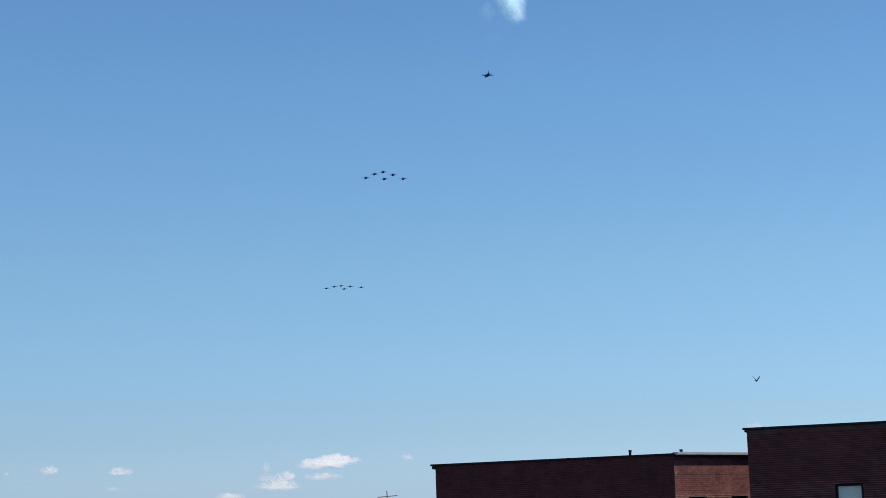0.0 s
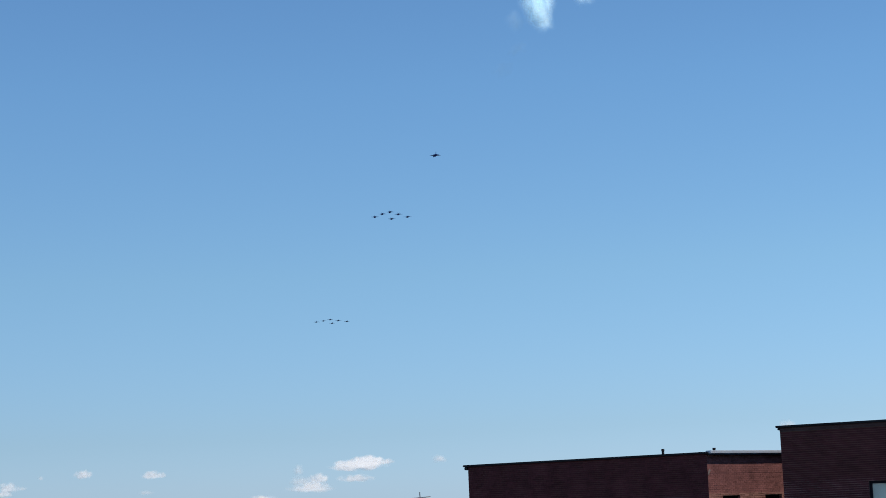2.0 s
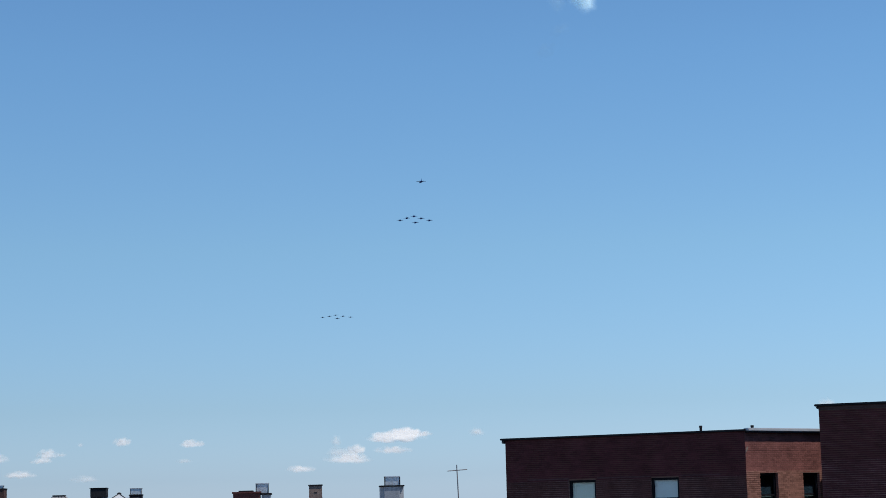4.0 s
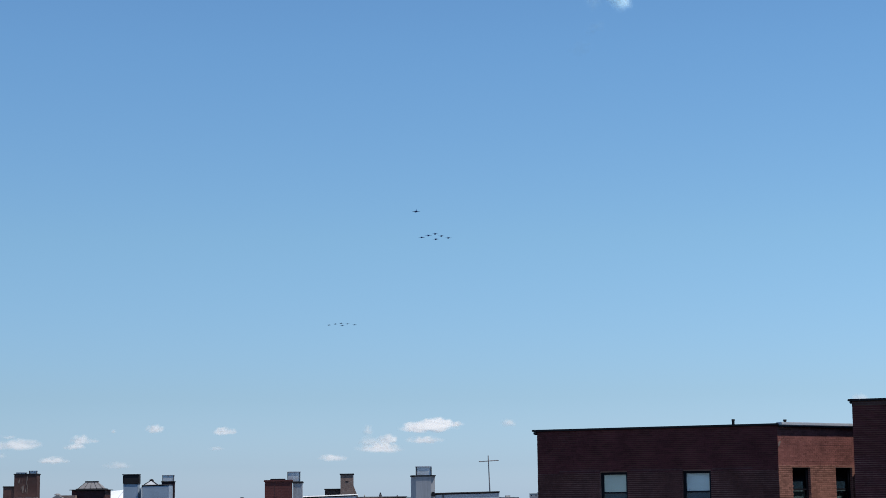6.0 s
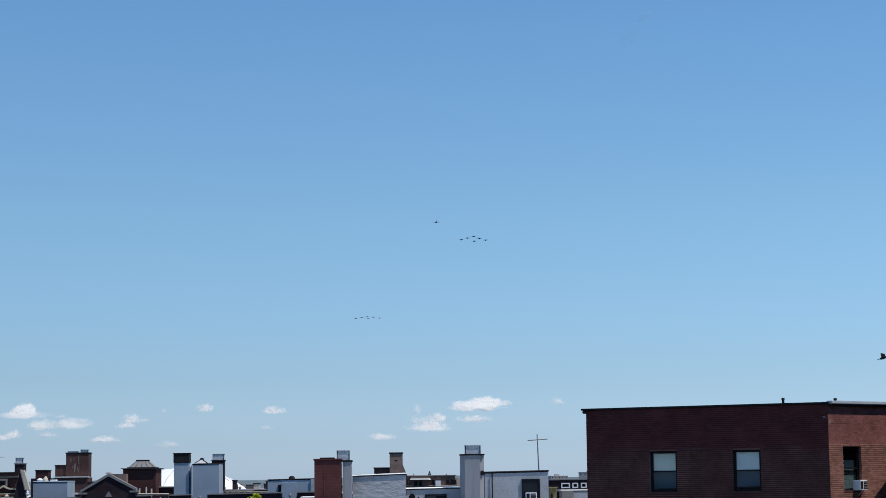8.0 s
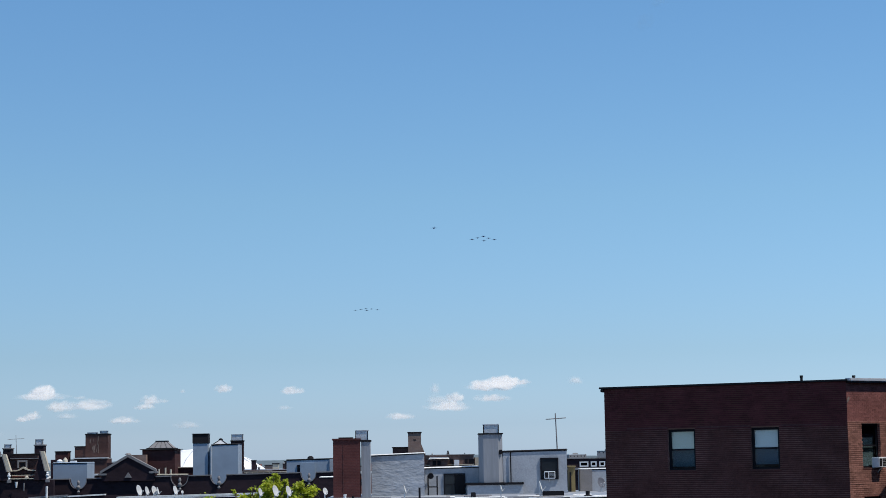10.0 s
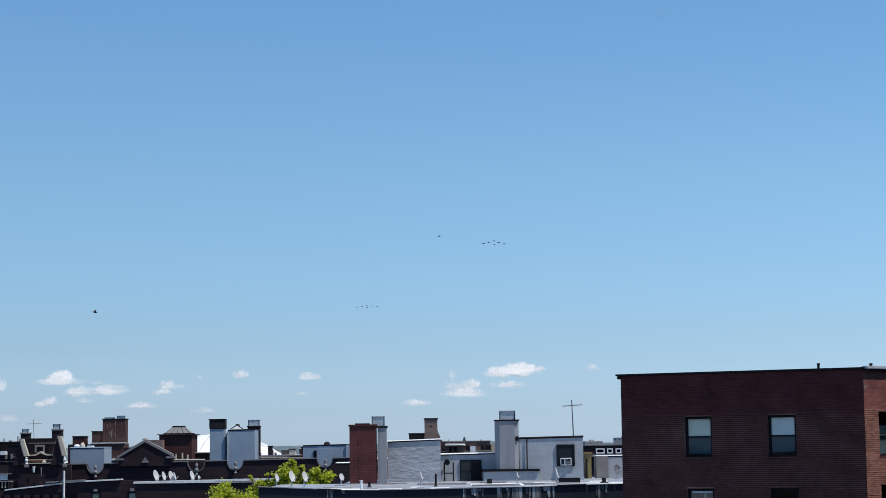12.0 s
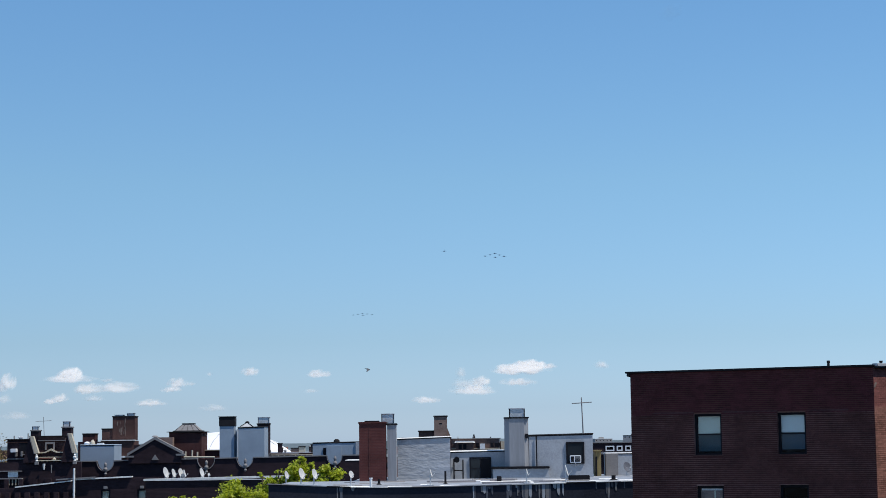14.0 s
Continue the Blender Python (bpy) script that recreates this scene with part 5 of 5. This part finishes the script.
part("rim", soft_block(-16.98, -15.70, 140.0, 141.3, E + 2.282, E + 2.34, 0.02), TAR, head)
chimney("metal_chimney", "narrow chimney with a pale metal flue hood", -14.36, -13.44, 143.1, 144.0, BK, E + 1.74, BLACKISH_BRICK, ((-13.90, 0.82, 0.46),))
b = bulkhead("roof_bulkhead", "long pale blue-grey bulkhead with a dark slot and a vent", -9.94, -6.4, 140.4, 143.5, BK, E + 0.26, BLUE_PAINT, 0.05, TAR, 0.05)
# black plate stands for the darkness inside a slot
part("slot", block(-9.15, -8.95, 140.33, 140.395, E - 0.75, E - 0.10), FRAME_BLACK, b)
part("panel", soft_block(-8.92, -7.80, 140.2, 140.395, BK, E + 0.04, 0.02), BLUE_PAINT, b, "bluer painted panel")
part("vent", lathe(bmesh.new(), [(0.24, 0), (0.22, 0.12), (0.10, 0.22)], (-8.18, 141.0, E + 0.33)), TAR, b)
part("corner_post", block(-6.72, -6.4, 140.3, 140.39, BK, E + 0.3), STUCCO, b)
b = bulkhead("roof_bulkhead", "dark brick bulkhead beside the red chimney", -6.3, -3.9, 118.0, 121.0, E - 3, E - 0.9, BLACKISH_BRICK, 0.0, COPING, 0.03)


# rails, vents and boxes on the roofs behind
def roof_rail(x0, x1, y, z0, z1, n):
    r = thing("roof_rail", "pale painted pipe railing along a roof edge", "railing")
    for k in range(n):
        x = x0 + (x1 - x0) * k / (n - 1)
        part("post", rod((x, y, z0), (x, y, z1), 0.03), CONCRETE, r)
    for z in (z1, z0 + 0.55 * (z1 - z0)):
        part("rail", rod((x0, y, z), (x1, y, z), 0.025), CONCRETE, r)


roof_rail(-13.1, -10.9, 139.0, E - 1.0, E - 0.50, 5)
rng = random.Random(17)
for k in range(30):
    x, y = rng.uniform(-14.8, -9.4), rng.uniform(150, 175)
    h = rng.uniform(0.08, 0.42)
    v = thing("roof_vent", "small vent stack on a far roof", "vent", pose(x, y, E - 0.45))
    w = rng.uniform(0.05, 0.12)
    part("shaft", rod((0, 0, 0), (0, 0, h), w * 0.7), rng.choice([TAR, CONCRETE, BLACKISH_BRICK, COPING]), v)
    part("cowl", lathe(bmesh.new(), [(w, 0), (w * 1.1, 0.08), (w * 0.4, 0.16)], (0, 0, h)), rng.choice([TAR, CONCRETE, LIMESTONE]), v)
for x, y, w, h, mat in ((-13.6, 152, 0.34, 1.15, BLACKISH_BRICK), (-12.2, 156, 0.5, 0.7, LIMESTONE), (-10.9, 152, 0.3, 0.95, TAR), (-11.6, 160, 0.9, 0.62, BROWN_BRICK), (-13.0, 158, 1.1, 0.5, TAN_BRICK)):
    chimney("roof_stack", "low masonry stack on a far cluttered roof", x, x + w, y, y + 0.5, E - 0.45, E - 0.45 + 0.6 * h, mat)
b = thing("apartment_building", "brown brick house with cluttered flat roof", "building")
part("wall", block(-16.5, -8.6, 149, 176, 0, E - 0.52), MID_BRICK, b)
for k in range(12):
    part("rail_post", rod((-14.6 + 0.45 * k, 148.8, E - 0.85), (-14.6 + 0.45 * k, 148.8, E - 0.62), 0.03, sides=5), LIMESTONE, b)
part("rail", rod((-14.6, 148.8, E - 0.62), (-9.6, 148.8, E - 0.64), 0.03, sides=5), LIMESTONE, b)
part("coping", block(-16.6, -8.5, 148.9, 149.4, E - 0.518, E - 0.46), BROWN_BRICK, b)
part("roof", block(-16.5, -8.6, 149.41, 176, E - 0.518, E - 0.45), SILVER_ROOF, b)


# ---- trees ----
def tree(name, label, x, y, lobes, height, leaf_mat, leaves, size, seed):
    """A trunk with forking limbs, and a crown of separate small leaves in loose clumps."""
    r = random.Random(seed)
    t = thing(name, label, "tree", pose(x, y, 0))
    bm = bmesh.new()
    fork = height * 0.55
    bends = [Vector((0, 0, 0)), Vector((0.1, 0.05, fork * 0.5)), Vector((-0.1, 0.1, fork))]
    for k in range(2):
        tube(bm, bends[k], bends[k + 1], 0.30 - 0.07 * k, 0.23 - 0.07 * k)
    part("trunk", bm, BARK, t)
    vs, fs = [], []
    for cx, cy, cz, rad, share in lobes:
        bm = bmesh.new()
        c = Vector((cx, cy, cz))
        mid = bends[2].lerp(c, 0.55) + Vector((r.uniform(-0.4, 0.4), r.uniform(-0.4, 0.4), 0.3))
        tube(bm, bends[2], mid, 0.13, 0.08, 6)
        tube(bm, mid, c, 0.08, 0.035, 6)
        clumps = []
        for k in range(max(6, int(26 * share))):
            d = Vector((r.gauss(0, 1), r.gauss(0, 1), r.gauss(0, 0.9))).normalized() * rad * r.uniform(0.35, 1.05)
            clumps.append(c + d)
            tube(bm, c + d * 0.1, c + d, 0.022, 0.008, 4)
        part("limb", bm, BARK, t)
        for k in range(int(leaves * share)):
            p = r.choice(clumps) + Vector((r.gauss(0, 1), r.gauss(0, 1), r.gauss(0, 1))) * rad * 0.16
            q = Euler((r.uniform(-1.0, 1.0), r.uniform(-1.0, 1.0), r.uniform(0, 6.3))).to_matrix()
            s = size * r.uniform(0.6, 1.3)
            n = len(vs)
            for u, v, w in ((-0.5, 0, 0), (-0.1, 0.34, 0.05), (0.55, 0, -0.04), (-0.1, -0.34, 0.05)):
                vs.append(tuple(p + q @ Vector((u * s, v * s, w * s))))
            fs += [(n, n + 1, n + 2), (n, n + 2, n + 3)]
    me = bpy.data.meshes.new("crown")
    me.from_pydata(vs, [], fs)
    me.materials.append(leaf_mat)
    ob = new("crown", me)
    ob.parent = t
    tagged(ob, "bright yellow-green young leaves" if leaf_mat is LEAF else "thin brown spring buds")
    return t


tree("street_tree", "tree with bright yellow-green spring leaves between the houses", -9.4, 98.5, [
    (-1.5, 0, 18.05, 1.1, 1.2), (-2.2, 0, 17.4, 1.0, 0.9), (-0.4, 0.2, 18.2, 0.9, 0.8), (1.75, 0.6, 19.6, 0.85, 0.55), (1.2, 0.2, 18.6, 0.9, 0.6), (0.4, 0.3, 18.8, 0.5, 0.10),
    (3.3, 0.5, 19.25, 0.75, 0.40), (0.65, 0.1, 19.75, 0.20, 0.008), (1.0, 0.1, 19.5, 0.26, 0.014), (-0.25, 0.2, 19.55, 0.22, 0.008), (0.2, 0.1, 19.2, 0.4, 0.02), (1.75, 0.4, 20.3, 0.30, 0.07), (2.35, 0.3, 20.05, 0.22, 0.03), (2.6, 0.1, 18.5, 0.9, 0.6), (-0.6, 0.2, 16.2, 1.6, 1.2)], 18.5, LEAF, 6000, 0.155, 21)
tree("budding_tree", "thin budding brown tree behind the far roofs", -40.6, 168, [(0, 0, 20.4, 1.3, 1.0), (0.5, 0, 21.4, 1.3, 0.25), (-2.0, 0, 20.2, 1.5, 0.8)], 19, BUD, 900, 0.16, 8)
tree("street_tree", "tree with bright yellow-green spring leaves between the houses", -13.2, 104.0, [(0, 0, 15.2, 1.6, 1.0), (-3.2, 0, 15.6, 1.2, 0.4), (-1.93, 0, 18.1, 0.3, 0.06), (-1.28, 0, 18.15, 0.32, 0.07), (-0.84, 0, 18.1, 0.28, 0.05), (-1.4, 0, 17.3, 0.8, 0.2)], 16, LEAF, 3000, 0.16, 4)


# ---- aircraft ----
def jet(name, label, twin, fin, body=JET, wings=HAZED_WING):
    """A fighter, nose along +y: fuselage, intakes, wings, tailplanes, fins, canopy, nozzles."""
    j = thing(name, label, "aircraft")
    bm = bmesh.new()
    prof = [(0.05, 8.0), (0.35, 6.8), (0.62, 5.0), (0.80, 2.5), (0.95, 0), (0.98, -3.0), (0.85, -5.5), (0.62, -6.8)]
    lathe(bm, prof[::-1], sides=14, squash=0.85)
    bmesh.ops.rotate(bm, verts=bm.verts[:], matrix=Matrix.Rotation(radians(-90), 3, "X"))
    bmesh.ops.recalc_face_normals(bm, faces=bm.faces[:])
    part("fuselage", bm, body, j)

    def plate(nm, pts, z, th, m=None, mat=wings):
        part(nm, prism(pts, z - th / 2, z + th / 2), mat, j, "", m)
    for s in (-1, 1):
        plate("wing", [(s * 0.7, 2.2), (s * 1.3, 1.6), (s * 5.6, -1.9), (s * 5.6, -3.0), (s * 0.7, -3.4)], 0.05, 0.11)
        plate("tailplane", [(s * 0.6, -4.6), (s * 3.0, -6.3), (s * 3.0, -7.2), (s * 0.6, -6.8)], -0.05, 0.16, None, body)
        part("wing_tip", rod((s * 5.68, -3.4, 0.05), (s * 5.68, -0.9, 0.05), 0.10, 0.06), JET_TRIM, j)
        part("intake", soft_block(s * 0.98 - 0.35, s * 0.98 + 0.35, -2.5, 2.0, -0.75, 0.1, 0.12), body, j)
    fins = (-0.9, 0.9) if twin else (0.0,)
    for x in fins:
        bm = bmesh.new()
        lean = 0.35 * (1 if x > 0 else -1 if x < 0 else 0)
        a = [(x, -3.2, 0.6), (x, -6.6, 0.5), (x + lean * 2, -6.9, fin), (x + lean * 2, -5.6, fin)]
        lo = [bm.verts.new((p[0] - 0.06, p[1], p[2])) for p in a]
        hi = [bm.verts.new((p[0] + 0.06, p[1], p[2])) for p in a]
        bm.faces.new(lo)
        bm.faces.new(hi[::-1])
        for k in range(4):
            bm.faces.new((lo[k], hi[k], hi[(k + 1) % 4], lo[(k + 1) % 4]))
        part("tail_fin", bm, wings, j)
    bm = bmesh.new()
    bmesh.ops.create_uvsphere(bm, u_segments=12, v_segments=8, radius=1.0, matrix=Matrix.LocRotScale((0, 4.0, 0.62), None, (0.48, 1.9, 0.55)))
    part("canopy", bm, JET_CANOPY, j)
    for x in ((-0.5, 0.5) if twin else (0.0,)):
        part("nozzle", rod((x, -6.5, 0), (x, -7.6, 0), 0.52, 0.42, 12), NOZZLE, j)
    return j


lead_jet = jet("fighter_jet", "single dark fighter jet flying away in level flight", False, 3.1)
lead_jet["group"] = "jets"
delta_jet = jet("fighter_jet", "dark fighter jet in a six-ship delta formation", True, 1.7)
delta_jet["group"] = "delta formation"
# the farther team's colours are paled to stand for haze
wide_jet = jet("fighter_jet", "fighter jet in haze-paled colours in a distant flat six-ship formation", False, 1.8, HAZED_JET, HAZED_PALE_WING)
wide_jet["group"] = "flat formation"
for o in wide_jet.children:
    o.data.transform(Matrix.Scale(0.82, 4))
# each aircraft's place in its team, across and up, at 0, 3 and 6.5 s, and how far ahead it flies
DELTA = [((-1.0, -0.5), (1.0, -0.3), (0.7, 0.4), 0), ((-25.3, 1.3), (-23.4, 4.0), (-24.6, 3.6), 0), ((-13.2, 6.2), (-12.3, 7.6), (-12.2, 6.7), 8),
         ((-1.2, 8.9), (-0.4, 10.4), (0.3, 9.8), 16), ((11.1, 4.9), (11.2, 6.9), (11.1, 5.9), 8), ((23.9, -0.5), (24.0, 3.3), (23.0, 2.4), 0)]
FLAT = [((0.5, -1.2), (0.1, -0.8), (-0.8, -0.3), 0), ((-22.8, 0.2), (-24.2, 2.4), (-25.6, 0.6), 0), ((-12.3, 2.1), (-13.0, 3.6), (-13.8, 2.5), 8),
        ((-2.9, 3.1), (-2.5, 5.6), (-3.0, 3.7), 14), ((9.1, 1.9), (9.8, 3.2), (9.4, 2.8), 8), ((23.1, 0.6), (22.6, 1.5), (22.4, 0.9), 0)]
delta_team = [delta_jet] + [copy_thing(delta_jet, Matrix()) for k in range(5)]
wide_team = [wide_jet] + [copy_thing(wide_jet, Matrix()) for k in range(5)]


# ---- birds ----
def bird(label, size):
    """A pigeon, bill along +y: body, head, tail fan, two wings that beat."""
    b = thing("pigeon", label, "bird", group="birds")
    bm = bmesh.new()
    lathe(bm, [(0.012, -0.17), (0.045, -0.11), (0.062, -0.02), (0.058, 0.05), (0.032, 0.11), (0.034, 0.14), (0.02, 0.17), (0.004, 0.20)], sides=10)
    bmesh.ops.rotate(bm, verts=bm.verts[:], matrix=Matrix.Rotation(radians(-90), 3, "X"))
    bmesh.ops.scale(bm, verts=bm.verts[:], vec=(size,) * 3)
    bmesh.ops.recalc_face_normals(bm, faces=bm.faces[:])
    part("body", bm, PLUMAGE, b)
    part("tail", prism([(-0.03 * size, -0.14 * size), (0.03 * size, -0.14 * size), (0.06 * size, -0.27 * size), (-0.06 * size, -0.27 * size)], -0.005, 0.006), PLUMAGE, b)
    wings = []
    for s in (-1, 1):
        pts = [(0, 0.07), (s * 0.14, 0.10), (s * 0.33, -0.02), (s * 0.31, -0.06), (s * 0.15, -0.06), (0, -0.08)]
        wings.append(part("wing", prism([(x * size, y * size) for x, y in pts], -0.004, 0.005), PLUME_WING, b))
    return b, wings


flock = [bird("grey pigeon flying across the sky with raised wings", 0.6), bird("grey pigeon flying up past the brick house", 0.75),
         bird("small grey pigeon climbing past the brick wall", 0.42), bird("dark pigeon gliding down over the roofs", 0.5)]

# single bricks at the tall house's corner
shared = {}
for a, c, y, lo, hi in singles:
    key = (round(c - a, 3), round(hi - lo, 3))
    if key not in shared:
        bm = block(0, key[0], -0.011, 0.004, 0, key[1])
        me = bpy.data.meshes.new("brick")
        bm.to_mesh(me)
        bm.free()
        me.materials.append(BRICK_ONE)
        shared[key] = me
    ob = new("brick", shared[key])
    ob.parent = tall
    ob.location = (a, y + 0.011, lo)


# ---- what moves ----
def heading(rows, bank=()):
    out = []
    for k, (t, x, y, z) in enumerate(rows):
        a, b = rows[max(k - 1, 0)], rows[min(k + 1, len(rows) - 1)]
        rz = -math.degrees(math.atan2(b[1] - a[1], b[2] - a[2]))
        rx = math.degrees(math.atan2(b[3] - a[3], math.hypot(b[1] - a[1], b[2] - a[2])))
        out.append((t, Matrix.Translation((x, y, z)) @ Euler((radians(rx), radians(dict(bank).get(t, 0)), radians(rz))).to_matrix().to_4x4()))
    return out


LEAD = [(0, 215.0, 1591.2), (1, 193.1, 1765.2), (2, 170.7, 1930.3), (3, 149.0, 2089.5), (4.5, 118.6, 2322.9), (6, 90.9, 2555.5), (7, 74.0, 2712.3), (8, 58.2, 2871.4), (9.5, 37.1, 3114.4), (11, 19.8, 3361.1), (12.5, 7.7, 3607.7), (14, 2.3, 3847.9)]
SIX_A = [(0, 184.5, 2404.9), (1, 177.0, 2552.2), (2, 170.5, 2698.4), (3, 164.8, 2845.1), (4.5, 157.7, 3069.0), (6, 152.0, 3300.2), (7, 149.1, 3459.1), (8, 146.9, 3622.2), (9.5, 144.6, 3873.7), (11, 142.8, 4131.5), (12.5, 139.3, 4392.0), (14, 129.9, 4650.1)]
SIX_B = [(0, 129.6, 2464.7), (1, 106.3, 2648.1), (2, 82.3, 2826.6), (3, 57.9, 2999.3), (4.5, 21.0, 3246.8), (6, -15.6, 3481.0), (7, -39.7, 3631.0), (8, -63.4, 3777.6), (9.5, -98.3, 3995.3), (11, -132.7, 4217.5), (12.5, -167.6, 4454.5), (14, -204.3, 4718.8)]
BIRDS = [
    [(0, 19.77, 71.09, 26.57), (0.1, 20.42, 71.95, 26.51), (0.3, 21.9, 74.15, 26.33), (0.5, 23.37, 76.34, 26.13), (0.7, 24.92, 78.5, 25.86), (0.9, 26.6, 80.61, 25.46), (1.5, 31.64, 86.94, 24.26), (5, 51.64, 126.94, 28.26), (14, 111.64, 216.94, 38.26)],
    [(0, -62, 47, 12), (6.3, -2.6, 56.2, 18.6), (6.6, 0.7, 56.1, 20.6), (6.8, 2.83, 55.9, 22.08), (6.9, 3.90, 55.83, 22.26), (7, 4.95, 55.75, 22.39), (7.2, 7.01, 55.5, 22.50), (7.4, 8.8, 55.27, 22.92), (7.6, 10.56, 54.94, 23.42), (7.8, 12.25, 54.56, 24.01), (8, 14.12, 54.12, 24.44), (8.4, 17.3, 53.2, 25.8), (14, 64, 41, 42)],
    [(0, -55, 50, 10), (6.8, 2.9, 60.2, 17.5), (7.2, 6.3, 59.8, 19.7), (7.5, 8.88, 59.34, 21.07), (7.7, 10.61, 59.05, 21.65), (7.9, 12.43, 58.68, 22.4), (8.1, 14.16, 58.26, 23.27), (8.4, 16.7, 57.5, 24.6), (14, 64, 43, 48)],
    [(0, -88, 56, 40), (8, -38.5, 67.8, 30), (11.5, -16.52, 72.9, 27.1), (11.8, -14.64, 73.33, 26.83), (12, -13.40, 73.57, 26.49), (12.5, -10.56, 74.07, 26.18), (13, -8.04, 74.4, 25.70), (13.3, -6.6, 74.58, 25.30), (13.5, -5.43, 74.68, 24.76), (13.75, -4.25, 74.77, 24.41), (14, -3.07, 74.87, 24.06)]]
BANK = ((6.6, 50), (6.8, 72), (6.9, 55), (7, 35), (7.2, 45), (7.4, 20))
UNEVEN = [(6.667, 50), (6.833, -18), (7.0, 50), (7.167, -18), (7.333, -10), (7.5, 16), (7.667, -18), (7.833, 48), (8.0, 24), (8.167, 45), (8.333, -18)]
BEAT = [(0.0, 1.25, 0.2), (6.6667, 8.3333, 0.16667), (7.3, 8.3, 0.2), (11.3, 14.0, 0.2)]


def motions():
    walk(lead_jet, heading([(t, x, y, E + 400) for t, x, y in LEAD]))
    for team, offsets, line, h in ((delta_team, DELTA, SIX_A, 466), (wide_team, FLAT, SIX_B, 330)):
        for j, (a, b, c, dy) in zip(team, offsets):
            rows = []
            for t, x, y in line:
                p, q, k = (a, b, t / 3.0) if t < 3 else (b, c, min((t - 3) / 3.5, 1.0))
                rows.append((t, x + p[0] + k * (q[0] - p[0]), y + dy, E + h * (1 + dy / y) + p[1] + k * (q[1] - p[1])))
            walk(j, heading(rows))
    for (b, wings), rows, (t0, t1, step) in zip(flock, BIRDS, BEAT):
        walk(b, heading(rows, BANK if rows is BIRDS[1] else ()))
        n = int(round((t1 - t0) / step))
        times = [t0 + k * step for k in range(n + 1)]
        keys = [(t, 50 if k % 2 == 0 else -18) for k, t in enumerate(times)]
        if rows is BIRDS[1]:
            keys = UNEVEN
        if t0 > 0:
            keys = [(0.0, 10)] + keys
        if t1 < 14:
            keys = keys + [(14.0, 10)]
        for w, s in zip(wings, (-1, 1)):
            walk(w, [(t, pose(s * 0.03, 0, 0.03, 0, -s * a, 0)) for t, a in keys])
    d = 1560.0
    walk(smoke, [(t, Matrix.Translation((d * math.tan(radians(az)), d, E + d / math.cos(radians(az)) * math.tan(radians(el)))))
                 for t, az, el in ((0, 8.50, 15.82), (1.5, 8.47, 15.64), (3, 8.44, 15.46), (6.5, 8.40, 15.10), (7.5, 8.39, 14.93), (14, 8.35, 14.45))])


motions()
